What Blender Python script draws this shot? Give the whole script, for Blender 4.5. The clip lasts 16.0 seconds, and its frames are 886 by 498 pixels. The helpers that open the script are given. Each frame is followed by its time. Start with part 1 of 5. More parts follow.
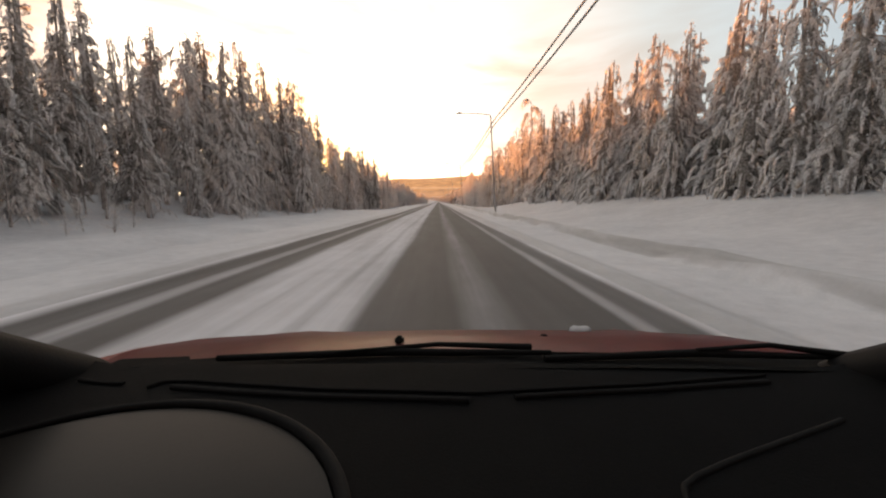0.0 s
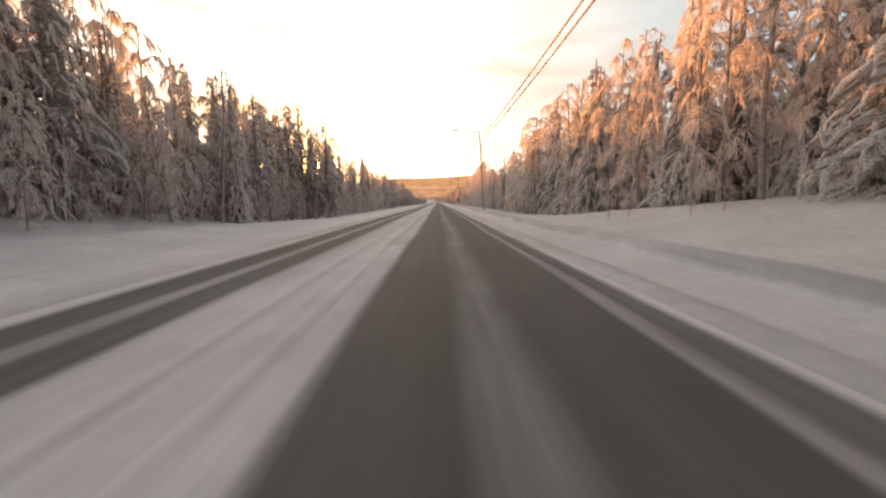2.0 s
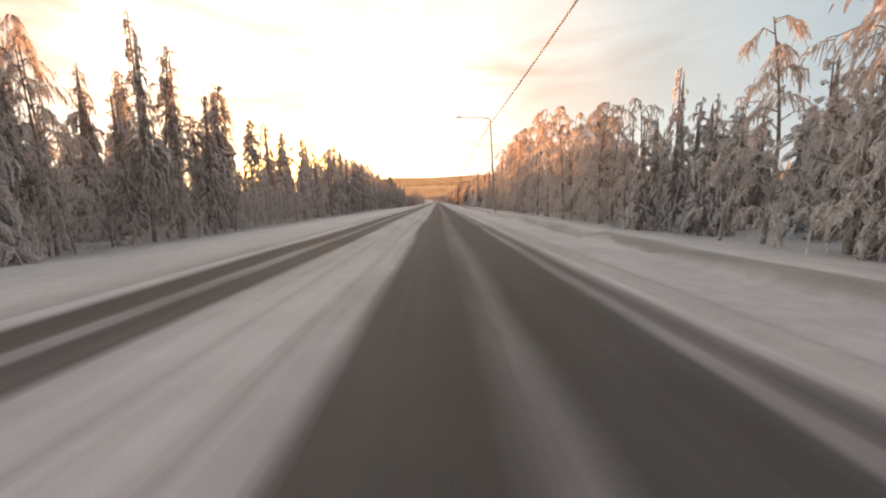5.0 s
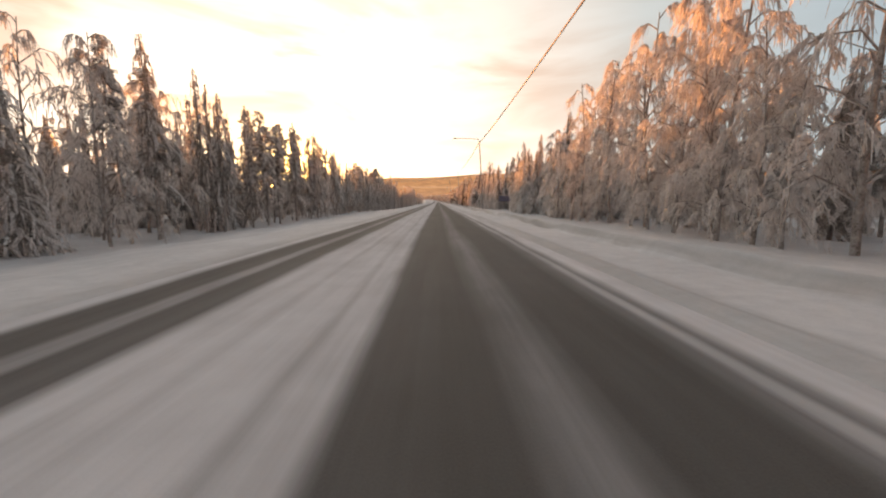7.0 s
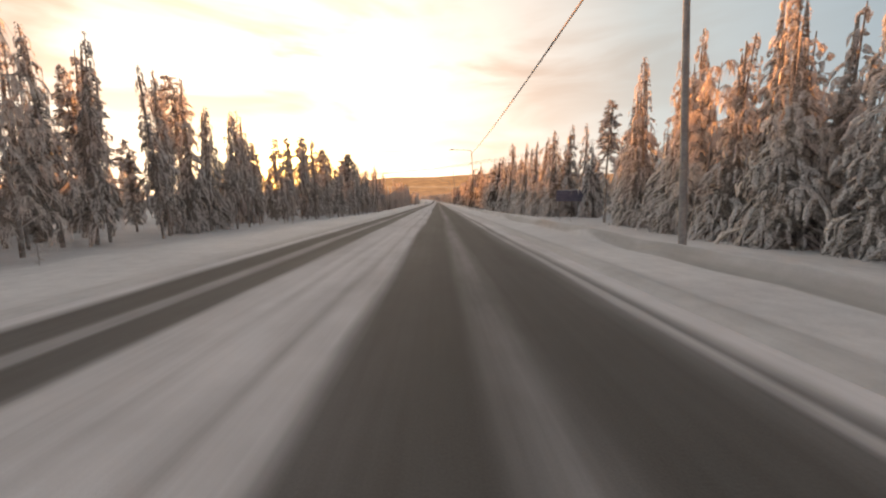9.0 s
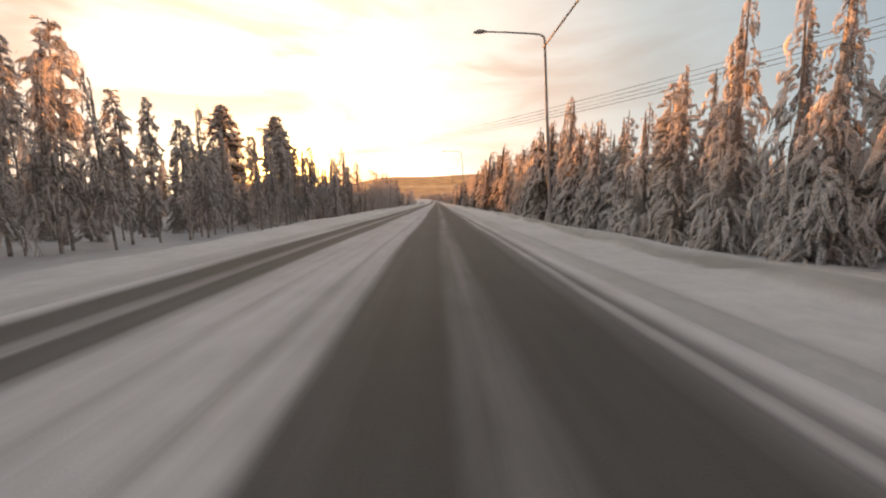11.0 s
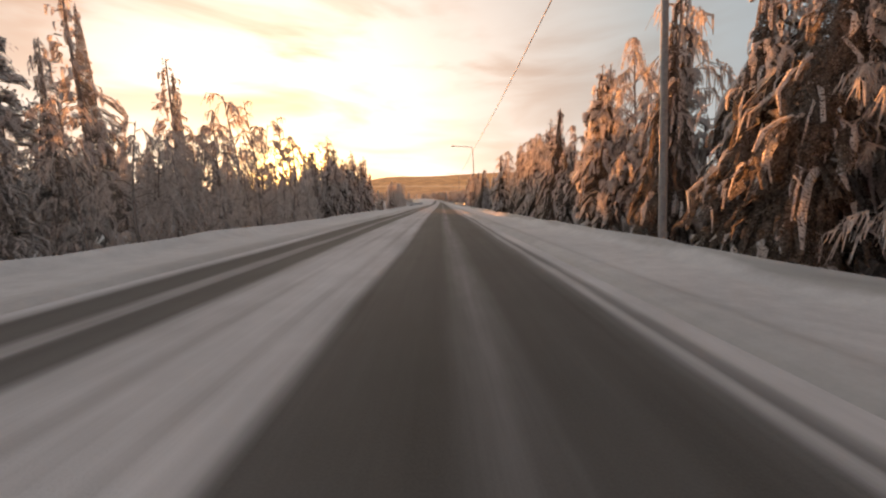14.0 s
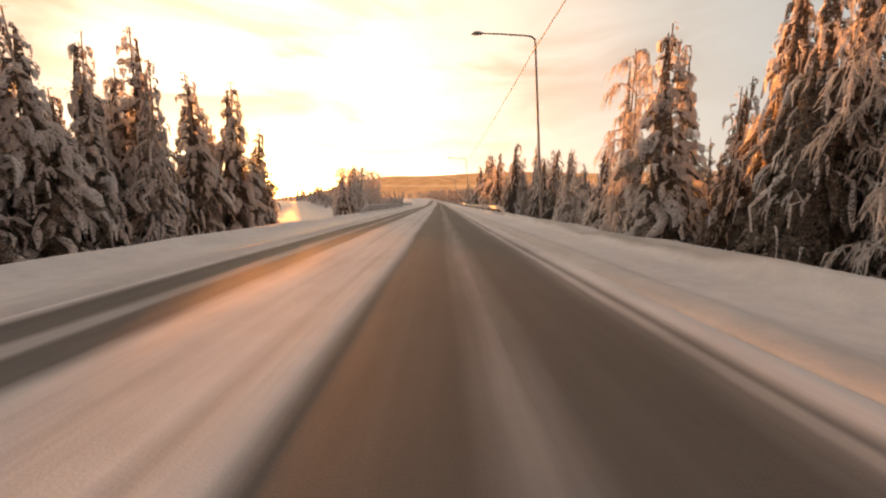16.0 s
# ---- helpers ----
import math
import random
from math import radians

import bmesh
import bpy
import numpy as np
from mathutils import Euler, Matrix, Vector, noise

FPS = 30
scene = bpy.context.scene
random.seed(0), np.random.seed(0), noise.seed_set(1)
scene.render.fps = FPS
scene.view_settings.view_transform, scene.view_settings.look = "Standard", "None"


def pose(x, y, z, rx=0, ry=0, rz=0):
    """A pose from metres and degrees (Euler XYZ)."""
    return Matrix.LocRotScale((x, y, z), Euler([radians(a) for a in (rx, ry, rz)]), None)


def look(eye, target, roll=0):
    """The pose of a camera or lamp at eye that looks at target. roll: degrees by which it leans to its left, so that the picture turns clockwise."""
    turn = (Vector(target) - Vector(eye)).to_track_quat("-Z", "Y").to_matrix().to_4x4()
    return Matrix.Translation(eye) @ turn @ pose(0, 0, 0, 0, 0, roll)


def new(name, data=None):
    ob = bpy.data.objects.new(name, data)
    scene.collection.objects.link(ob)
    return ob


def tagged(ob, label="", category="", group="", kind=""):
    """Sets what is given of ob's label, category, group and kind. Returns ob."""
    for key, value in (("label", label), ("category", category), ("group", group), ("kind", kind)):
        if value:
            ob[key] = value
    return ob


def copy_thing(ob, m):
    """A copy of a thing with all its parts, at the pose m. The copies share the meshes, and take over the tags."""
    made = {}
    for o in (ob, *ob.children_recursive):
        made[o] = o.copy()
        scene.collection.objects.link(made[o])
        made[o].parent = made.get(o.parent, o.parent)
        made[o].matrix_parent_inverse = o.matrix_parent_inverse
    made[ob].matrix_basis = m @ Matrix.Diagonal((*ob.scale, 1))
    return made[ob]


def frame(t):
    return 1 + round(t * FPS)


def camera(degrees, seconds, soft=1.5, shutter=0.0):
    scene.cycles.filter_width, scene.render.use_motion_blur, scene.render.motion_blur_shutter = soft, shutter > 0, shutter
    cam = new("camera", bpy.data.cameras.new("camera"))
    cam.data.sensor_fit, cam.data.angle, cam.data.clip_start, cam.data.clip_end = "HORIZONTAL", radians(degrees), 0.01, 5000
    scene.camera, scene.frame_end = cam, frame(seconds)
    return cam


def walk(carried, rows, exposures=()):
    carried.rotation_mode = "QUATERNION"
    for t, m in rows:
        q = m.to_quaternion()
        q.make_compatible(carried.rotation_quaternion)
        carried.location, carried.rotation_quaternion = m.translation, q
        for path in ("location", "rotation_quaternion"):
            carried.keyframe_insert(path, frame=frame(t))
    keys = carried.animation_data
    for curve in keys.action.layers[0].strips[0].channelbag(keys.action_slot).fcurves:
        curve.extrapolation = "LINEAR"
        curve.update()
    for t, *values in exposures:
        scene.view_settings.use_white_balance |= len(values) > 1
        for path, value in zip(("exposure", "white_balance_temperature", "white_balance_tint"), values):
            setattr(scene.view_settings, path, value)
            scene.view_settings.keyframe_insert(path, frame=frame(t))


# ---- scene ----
# ---- camera and drive ----
SPEED = 23.35            # metres per second along the road, which runs along +y
EYE = 1.25               # lens height over the asphalt
cam = camera(102.0, 16.0, soft=2.1)
SWAY = [(0, 0.0), (1.5, -0.05), (3.0, 0.0), (4.0, 0.0), (5.3, -0.12), (6.5, -0.22), (8.5, -0.18), (10.0, -0.05), (11.5, 0.1),
        (12.5, 0.2), (13.5, 0.22), (14.5, 0.12), (15.3, 0.02), (16.0, 0.0)]


def sway(t):
    for (a, xa), (b, xb) in zip(SWAY, SWAY[1:]):
        if t <= b:
            u = (t - a) / (b - a)
            return xa + (xb - xa) * u * u * (3 - 2 * u)
    return SWAY[-1][1]


TURNS = [(0, -0.8), (9.0, -0.9), (11.5, -1.0), (12.5, -0.7), (13.3, -0.25), (14.5, -0.2), (15.3, -0.5), (16.0, -0.6)]
walk(cam, [(i * 0.5, pose(sway(i * 0.5), SPEED * i * 0.5, EYE, 90 - 7.53, 0, float(np.interp(i * 0.5, *zip(*TURNS))))) for i in range(33)],
     exposures=[(0, 0.2, 8100, 20), (3, 0.22, 8100, 20), (6.5, -0.02, 8050, 19), (9, -0.1, 8050, 19), (12.5, -0.24, 8000, 20), (13.8, -0.4, 7950, 21), (15.6, -0.4, 8300, 23), (16, 0.0, 10000, 28)])

# ---- daylight: a low winter sun ahead and to the left ----
SUN_TURN, SUN_RISE = 21.4, 1.5   # degrees left of the road, degrees over the horizon
sun_way = Vector((-math.sin(radians(SUN_TURN)) * math.cos(radians(SUN_RISE)),
                  math.cos(radians(SUN_TURN)) * math.cos(radians(SUN_RISE)), math.sin(radians(SUN_RISE))))
sun = new("sun", bpy.data.lights.new("sun", "SUN"))
sun.data.energy, sun.data.angle, sun.data.color = 13.0, radians(0.6), (1.0, 0.38, 0.10)
sun.matrix_world = look(sun_way * 100, (0, 0, 0))


def make_world():
    world = bpy.data.worlds.new("winter_sky")
    scene.world = world
    world.use_nodes = True
    t = world.node_tree
    t.nodes.clear()
    N, L = t.nodes.new, t.links.new

    def math_node(op, a, b=None, clamp=False):
        n = N("ShaderNodeMath")
        n.operation, n.use_clamp = op, clamp
        for i, v in enumerate((a, b)):
            if v is None:
                continue
            if isinstance(v, (int, float)):
                n.inputs[i].default_value = v
            else:
                L(v, n.inputs[i])
        return n.outputs[0]

    def mix(kind, f, a, b):
        n = N("ShaderNodeMix")
        n.data_type, n.blend_type = "RGBA", kind
        for sock, v in ((n.inputs[0], f), (n.inputs[6], a), (n.inputs[7], b)):
            if isinstance(v, (int, float)):
                sock.default_value = v
            elif isinstance(v, tuple):
                sock.default_value = (*v, 1)
            else:
                L(v, sock)
        return n.outputs[2]

    def ramp(v, stops):
        n = N("ShaderNodeValToRGB")
        L(v, n.inputs[0])
        e = n.color_ramp.elements
        while len(e) < len(stops):
            e.new(0.5)
        for el, (p, c) in zip(e, stops):
            el.position, el.color = p, (*c, 1)
        return n.outputs[0]

    way = N("ShaderNodeTexCoord").outputs["Generated"]
    norm = N("ShaderNodeVectorMath")
    norm.operation = "NORMALIZE"
    L(way, norm.inputs[0])
    way = norm.outputs[0]
    split = N("ShaderNodeSeparateXYZ")
    L(way, split.inputs[0])
    up = split.outputs[2]
    sky = N("ShaderNodeTexSky")
    sky.sky_type, sky.sun_disc = "NISHITA", False
    sky.sun_elevation, sky.sun_rotation = radians(SUN_RISE), radians(-SUN_TURN)
    sky.air_density, sky.dust_density, sky.ozone_density = 1.0, 2.0, 1.5
    # the thin bright overcast round the low sun
    dot = N("ShaderNodeVectorMath")
    dot.operation = "DOT_PRODUCT"
    L(way, dot.inputs[0])
    dot.inputs[1].default_value = sun_way
    near = math_node("MULTIPLY_ADD", dot.outputs["Value"], 0.5)
    near.node.inputs[2].default_value = 0.5
    veil = ramp(near, [(0.0, (0.19, 0.185, 0.195)), (0.45, (0.24, 0.25, 0.275)), (0.66, (0.36, 0.52, 0.65)), (0.80, (0.58, 0.72, 0.80)), (0.885, (0.95, 0.97, 0.96)),
                       (0.94, (1.30, 1.27, 1.20)), (0.975, (2.0, 1.9, 1.68)), (0.995, (3.0, 2.6, 1.8)), (0.9990, (4.2, 3.2, 1.5)), (0.9997, (8.0, 5.6, 2.4)), (1.0, (40.0, 26.0, 9.0))])
    # warm band along the horizon
    low = math_node("POWER", math_node("SUBTRACT", 1.0, math_node("ABSOLUTE", up), True), 24.0)
    front = math_node("POWER", near, 5.0)
    veil = mix("ADD", math_node("MULTIPLY", low, front), veil, (0.85, 0.5, 0.13))
    # pale rosy horizon belt away from the sun, unseen fill added to lighten trees
    fill_belt = math_node("MULTIPLY", math_node("POWER", math_node("SUBTRACT", 1.0, math_node("ABSOLUTE", up), True), 5.0), math_node("SUBTRACT", 1.0, near, True))
    veil = mix("ADD", fill_belt, veil, (0.35, 0.275, 0.265))
    # soft cloud banks, stretched sideways
    plane = N("ShaderNodeMapping")
    plane.inputs["Scale"].default_value = (1.0, 1.0, 4.5)
    L(way, plane.inputs[0])
    cloud = N("ShaderNodeTexNoise")
    cloud.inputs["Scale"].default_value, cloud.inputs["Detail"].default_value, cloud.inputs["Roughness"].default_value = 2.6, 5.0, 0.5
    cloud.inputs["Distortion"].default_value = 0.4
    L(plane.outputs[0], cloud.inputs["Vector"])
    amount = ramp(cloud.outputs["Fac"], [(0.44, (0, 0, 0)), (0.62, (1, 1, 1))])
    veil = mix("MULTIPLY", math_node("MULTIPLY", amount, math_node("POWER", near, 7.0)), veil, (0.80, 0.66, 0.58))
    # a longer rosy bank some twenty degrees up
    bank = math_node("SUBTRACT", 1.0, math_node("MULTIPLY", math_node("ABSOLUTE", math_node("SUBTRACT", up, 0.33)), 7.0), True)
    bank = math_node("MULTIPLY", ramp(cloud.outputs["Fac"], [(0.38, (0, 0, 0)), (0.56, (1, 1, 1))]), bank)
    veil = mix("MULTIPLY", math_node("MULTIPLY", bank, math_node("POWER", near, 6.0)), veil, (0.72, 0.54, 0.44))
    n = mix("MULTIPLY", 1.0, sky.outputs[0], (0.05, 0.05, 0.05))
    both = mix("ADD", 1.0, veil, n)
    bg = N("ShaderNodeBackground")
    L(both, bg.inputs[0])
    bg.inputs[1].default_value = 1.0
    L(bg.outputs[0], N("ShaderNodeOutputWorld").inputs[0])


make_world()
# ---- materials ----
def material(name, build):
    m = bpy.data.materials.new(name)
    m.use_nodes = True
    t = m.node_tree
    t.nodes.clear()
    out = t.nodes.new("ShaderNodeOutputMaterial")
    bsdf = t.nodes.new("ShaderNodeBsdfPrincipled")
    t.links.new(bsdf.outputs[0], out.inputs[0])
    build(t, bsdf)
    return m


def noise_node(t, scale, detail=4.0, rough=0.55, vec=None, stretch=None):
    n = t.nodes.new("ShaderNodeTexNoise")
    n.inputs["Scale"].default_value, n.inputs["Detail"].default_value, n.inputs["Roughness"].default_value = scale, detail, rough
    if vec is None:
        vec = t.nodes.new("ShaderNodeNewGeometry").outputs["Position"]
    if stretch:
        m = t.nodes.new("ShaderNodeMapping")
        m.inputs["Scale"].default_value = stretch
        t.links.new(vec, m.inputs[0])
        vec = m.outputs[0]
    t.links.new(vec, n.inputs["Vector"])
    return n.outputs["Fac"]


def ramp_node(t, v, stops):
    n = t.nodes.new("ShaderNodeValToRGB")
    t.links.new(v, n.inputs[0])
    e = n.color_ramp.elements
    while len(e) < len(stops):
        e.new(0.5)
    for el, (p, c) in zip(e, stops):
        c = (c, c, c) if isinstance(c, (int, float)) else c
        el.position, el.color = p, (*c, 1)
    return n.outputs[0]


def mix_node(t, f, a, b, kind="MIX"):
    n = t.nodes.new("ShaderNodeMix")
    n.data_type, n.blend_type = "RGBA", kind
    for sock, v in ((n.inputs[0], f), (n.inputs[6], a), (n.inputs[7], b)):
        if isinstance(v, (int, float)):
            sock.default_value = v
        elif isinstance(v, tuple):
            sock.default_value = (*v, 1)
        else:
            t.links.new(v, sock)
    return n.outputs[2]


def calc(t, op, a, b=None, clamp=False):
    n = t.nodes.new("ShaderNodeMath")
    n.operation, n.use_clamp = op, clamp
    for i, v in enumerate((a, b)):
        if v is None:
            continue
        if isinstance(v, (int, float)):
            n.inputs[i].default_value = v
        else:
            t.links.new(v, n.inputs[i])
    return n.outputs[0]


def bump_node(t, bsdf, height, strength, distance):
    n = t.nodes.new("ShaderNodeBump")
    n.inputs["Strength"].default_value, n.inputs["Distance"].default_value = strength, distance
    t.links.new(height, n.inputs["Height"])
    t.links.new(n.outputs[0], bsdf.inputs["Normal"])


def grained(name, dark, light, scale, rough=0.6, bump=0.3, metal=0.0, coat=0.0, depth=0.01, fine=6.0):
    """A two-scale noise mix of two tones with matching relief."""
    def build(t, b):
        big, small = noise_node(t, scale), noise_node(t, scale * fine, 3.0)
        f = calc(t, "MULTIPLY_ADD", small, 0.5)
        t.links.new(calc(t, "MULTIPLY", big, 0.5), f.node.inputs[2])
        f = ramp_node(t, f, [(0.34, 0.0), (0.66, 1.0)])
        t.links.new(mix_node(t, f, dark, light), b.inputs["Base Color"])
        b.inputs["Roughness"].default_value, b.inputs["Metallic"].default_value = rough, metal
        b.inputs["Coat Weight"].default_value = coat
        if bump:
            bump_node(t, b, small, bump, depth)
    return material(name, build)




def build_snow(t, b):
    """Settled snow; grey slush thrown up beside the asphalt; dirt and painted shade on the face of the ploughed step on
    the verge.
    """
    pos = t.nodes.new("ShaderNodeNewGeometry").outputs["Position"]
    sep = t.nodes.new("ShaderNodeSeparateXYZ")
    t.links.new(pos, sep.inputs[0])
    big, small, lumps = noise_node(t, 0.35, vec=pos), noise_node(t, 3.2, 3.0, vec=pos), noise_node(t, 22.0, 3.0, vec=pos)
    f = calc(t, "ADD", calc(t, "MULTIPLY", big, 0.45), calc(t, "ADD", calc(t, "MULTIPLY", small, 0.35), calc(t, "MULTIPLY", lumps, 0.2)))
    clean = mix_node(t, ramp_node(t, f, [(0.36, 0.0), (0.64, 1.0)]), (0.50, 0.515, 0.54), (0.69, 0.70, 0.72))
    wander = noise_node(t, 1.0, 4.0, 0.6, pos, (0.5, 0.22, 1.0))
    x = calc(t, "ADD", sep.outputs[0], calc(t, "MULTIPLY", calc(t, "SUBTRACT", wander, 0.5), 0.5))
    u = calc(t, "MULTIPLY_ADD", x, 1 / 16)
    u.node.inputs[2].default_value = 0.5
    # the stops near 5.3 m paint the step face's shade along with its dirt
    bands = [(-8.0, 0.0), (-5.8, 0.0), (-5.2, 0.3), (-4.5, 0.7), (2.5, 0.6), (2.9, 0.5), (3.1, 0.4), (3.3, 0.55), (3.5, 0.15), (3.7, 0.0), (5.12, 0.0), (5.26, 0.85), (5.42, 0.7), (5.6, 0.05), (8.0, 0.0)]
    dirt_and_shade = ramp_node(t, u, [((p + 8) / 16, v) for p, v in bands])
    broken = ramp_node(t, noise_node(t, 1.0, 4.0, 0.65, pos, (1.2, 0.10, 1.0)), [(0.32, 0.25), (0.62, 1.0)])
    t.links.new(mix_node(t, calc(t, "MULTIPLY", dirt_and_shade, broken), clean, (0.26, 0.255, 0.25)), b.inputs["Base Color"])
    b.inputs["Roughness"].default_value = 0.75
    bump_node(t, b, calc(t, "ADD", small, calc(t, "MULTIPLY", lumps, 0.2)), 0.4, 0.04)


SNOW = material("snow", build_snow)


def frosted(name, dark, light, cut, scale, glow, bump, gaps=0.0):
    """Snow or rime with the needles and twigs showing through in specks; it lets low light pass."""
    def build(t, b):
        big, mid, small = noise_node(t, scale * 0.3), noise_node(t, scale, 3.0), noise_node(t, scale * 3.5, 2.0)
        f = calc(t, "ADD", calc(t, "MULTIPLY", mid, 0.5), calc(t, "ADD", calc(t, "MULTIPLY", small, 0.28), calc(t, "MULTIPLY", big, 0.22)))
        f = ramp_node(t, f, [(cut - 0.10, 0.0), (cut + 0.10, 1.0)])
        colour = mix_node(t, f, dark, light)
        t.links.new(colour, b.inputs["Base Color"])
        b.inputs["Roughness"].default_value = 0.8
        bump_node(t, b, calc(t, "ADD", mid, calc(t, "MULTIPLY", small, 0.6)), 0.9, bump)
        pass_on = t.nodes.new("ShaderNodeBsdfTranslucent")
        t.links.new(colour, pass_on.inputs[0])
        both = t.nodes.new("ShaderNodeMixShader")
        both.inputs[0].default_value = glow
        t.links.new(b.outputs[0], both.inputs[1])
        t.links.new(pass_on.outputs[0], both.inputs[2])
        shade = both.outputs[0]
        if gaps:
            holes = ramp_node(t, noise_node(t, 15.0, 3.0, 0.6), [(gaps - 0.02, 1.0), (gaps + 0.02, 0.0)])
            lace = t.nodes.new("ShaderNodeMixShader")
            t.links.new(holes, lace.inputs[0])
            t.links.new(shade, lace.inputs[1])
            t.links.new(t.nodes.new("ShaderNodeBsdfTransparent").outputs[0], lace.inputs[2])
            shade = lace.outputs[0]
        t.links.new(shade, [n for n in t.nodes if n.type == "OUTPUT_MATERIAL"][0].inputs[0])
    return material(name, build)


BOUGH_SNOW = frosted("bough_snow", (0.45, 0.42, 0.405), (0.96, 0.94, 0.94), 0.405, 8.0, 0.25, 0.09, 0.445)
NEEDLES = frosted("frosted_needles", (0.085, 0.074, 0.062), (0.66, 0.62, 0.59), 0.50, 11.0, 0.12, 0.03, 0.46)
# brown needles with little frost, darkened further to carry the trees' shade
BROWN_NEEDLES = frosted("bare_brown_shade_needles", (0.05, 0.036, 0.024), (0.36, 0.30, 0.26), 0.54, 9.0, 0.12, 0.03, 0.45)
FROST_TWIG = frosted("hoar_frost_twigs", (0.46, 0.41, 0.39), (0.88, 0.85, 0.83), 0.46, 4.0, 0.36, 0.02)
BARK = grained("frosted_bark", (0.12, 0.095, 0.078), (0.58, 0.54, 0.52), 3.0, 0.85, 0.6, depth=0.02, fine=6.0)
STEEL = grained("frosted_galvanised_steel", (0.28, 0.28, 0.29), (0.50, 0.50, 0.50), 2.0, 0.55, 0.1, metal=0.5)
WIRE = grained("frosted_wire", (0.20, 0.19, 0.185), (0.42, 0.41, 0.40), 3.0, 0.7, 0.2)


def build_road(t, b):
    pos = t.nodes.new("ShaderNodeNewGeometry").outputs["Position"]
    sep = t.nodes.new("ShaderNodeSeparateXYZ")
    t.links.new(pos, sep.inputs[0])
    wander = noise_node(t, 1.0, 3.0, 0.5, pos, (0.25, 0.035, 1.0))
    drift = noise_node(t, 1.0, 4.0, 0.6, pos, (1.6, 0.10, 1.0))
    x = calc(t, "ADD", sep.outputs[0], calc(t, "MULTIPLY", calc(t, "SUBTRACT", wander, 0.5), 0.55))
    x = calc(t, "ADD", x, calc(t, "MULTIPLY", calc(t, "SUBTRACT", drift, 0.5), 0.22))
    u = calc(t, "MULTIPLY_ADD", x, 0.1)
    u.node.inputs[2].default_value = 0.6          # -6 m .. 4 m
    left = [(-5.0, 1.0), (-4.5, 0.9), (-4.3, 0.06), (-3.8, 0.08), (-3.68, 0.42), (-3.5, 0.4), (-3.4, 0.06), (-2.95, 0.1), (-2.75, 0.75), (-2.15, 0.88), (-2.04, 0.72),
            (-1.9, 0.88), (-1.5, 0.86), (-1.36, 0.62), (-1.25, 0.85), (-1.0, 0.8), (-0.82, 0.08)]
    middle = [(0.12, 0.03), (0.36, 0.2), (0.5, 0.25), (0.64, 0.17), (0.85, 0.04)]
    # a second worn track on the shoulder at first, a single fine edge line further on
    early = [(1.85, 0.05), (1.95, 0.42), (2.06, 0.4), (2.14, 0.1), (2.42, 0.14), (2.58, 0.88), (3.0, 1.0)]
    late = [(1.7, 0.04), (2.02, 0.2), (2.1, 0.6), (2.18, 0.62), (2.24, 0.25), (2.3, 0.3), (2.42, 0.85), (3.0, 1.0)]
    first = ramp_node(t, u, [((p + 6) / 10, v) for p, v in left + middle + early])
    then = ramp_node(t, u, [((p + 6) / 10, v) for p, v in left + middle + late])
    along = calc(t, "MULTIPLY_ADD", sep.outputs[1], 1 / 60, True)
    along.node.inputs[2].default_value = -110 / 60
    s = mix_node(t, along, first, then)
    streak = noise_node(t, 1.0, 5.0, 0.6, pos, (4.0, 0.12, 1.0))
    patch = noise_node(t, 1.0, 4.0, 0.6, pos, (0.9, 0.22, 1.0))
    k = calc(t, "ADD", calc(t, "MULTIPLY", calc(t, "SUBTRACT", streak, 0.5), 0.6), calc(t, "MULTIPLY", calc(t, "SUBTRACT", patch, 0.5), 0.7))
    # snow wears off in streaks: strongest where cover is partial
    part_cover = calc(t, "MULTIPLY", calc(t, "MULTIPLY", s, calc(t, "SUBTRACT", 1.3, s)), 2.4)
    s = calc(t, "ADD", s, calc(t, "MULTIPLY", k, part_cover), True)
    fine = noise_node(t, 60.0, 3.0, 0.6, pos)
    mid = noise_node(t, 1.3, 4.0, 0.6, pos)
    tar = mix_node(t, fine, (0.042, 0.039, 0.036), (0.098, 0.091, 0.085))
    tar = mix_node(t, calc(t, "MULTIPLY", mid, 0.5), tar, (0.095, 0.09, 0.085))
    ice = mix_node(t, mid, (0.58, 0.58, 0.60), (0.78, 0.78, 0.81))
    t.links.new(mix_node(t, s, tar, ice), b.inputs["Base Color"])
    t.links.new(calc(t, "MULTIPLY_ADD", s, 0.12), b.inputs["Roughness"])
    b.inputs["Roughness"].links[0].from_node.inputs[2].default_value = 0.78
    b.inputs["Specular IOR Level"].default_value = 0.3
    bump_node(t, b, calc(t, "ADD", calc(t, "MULTIPLY", s, 1.2), calc(t, "MULTIPLY", fine, 0.25)), 0.6, 0.02)


ROAD = material("salted_asphalt_with_snow", build_road)


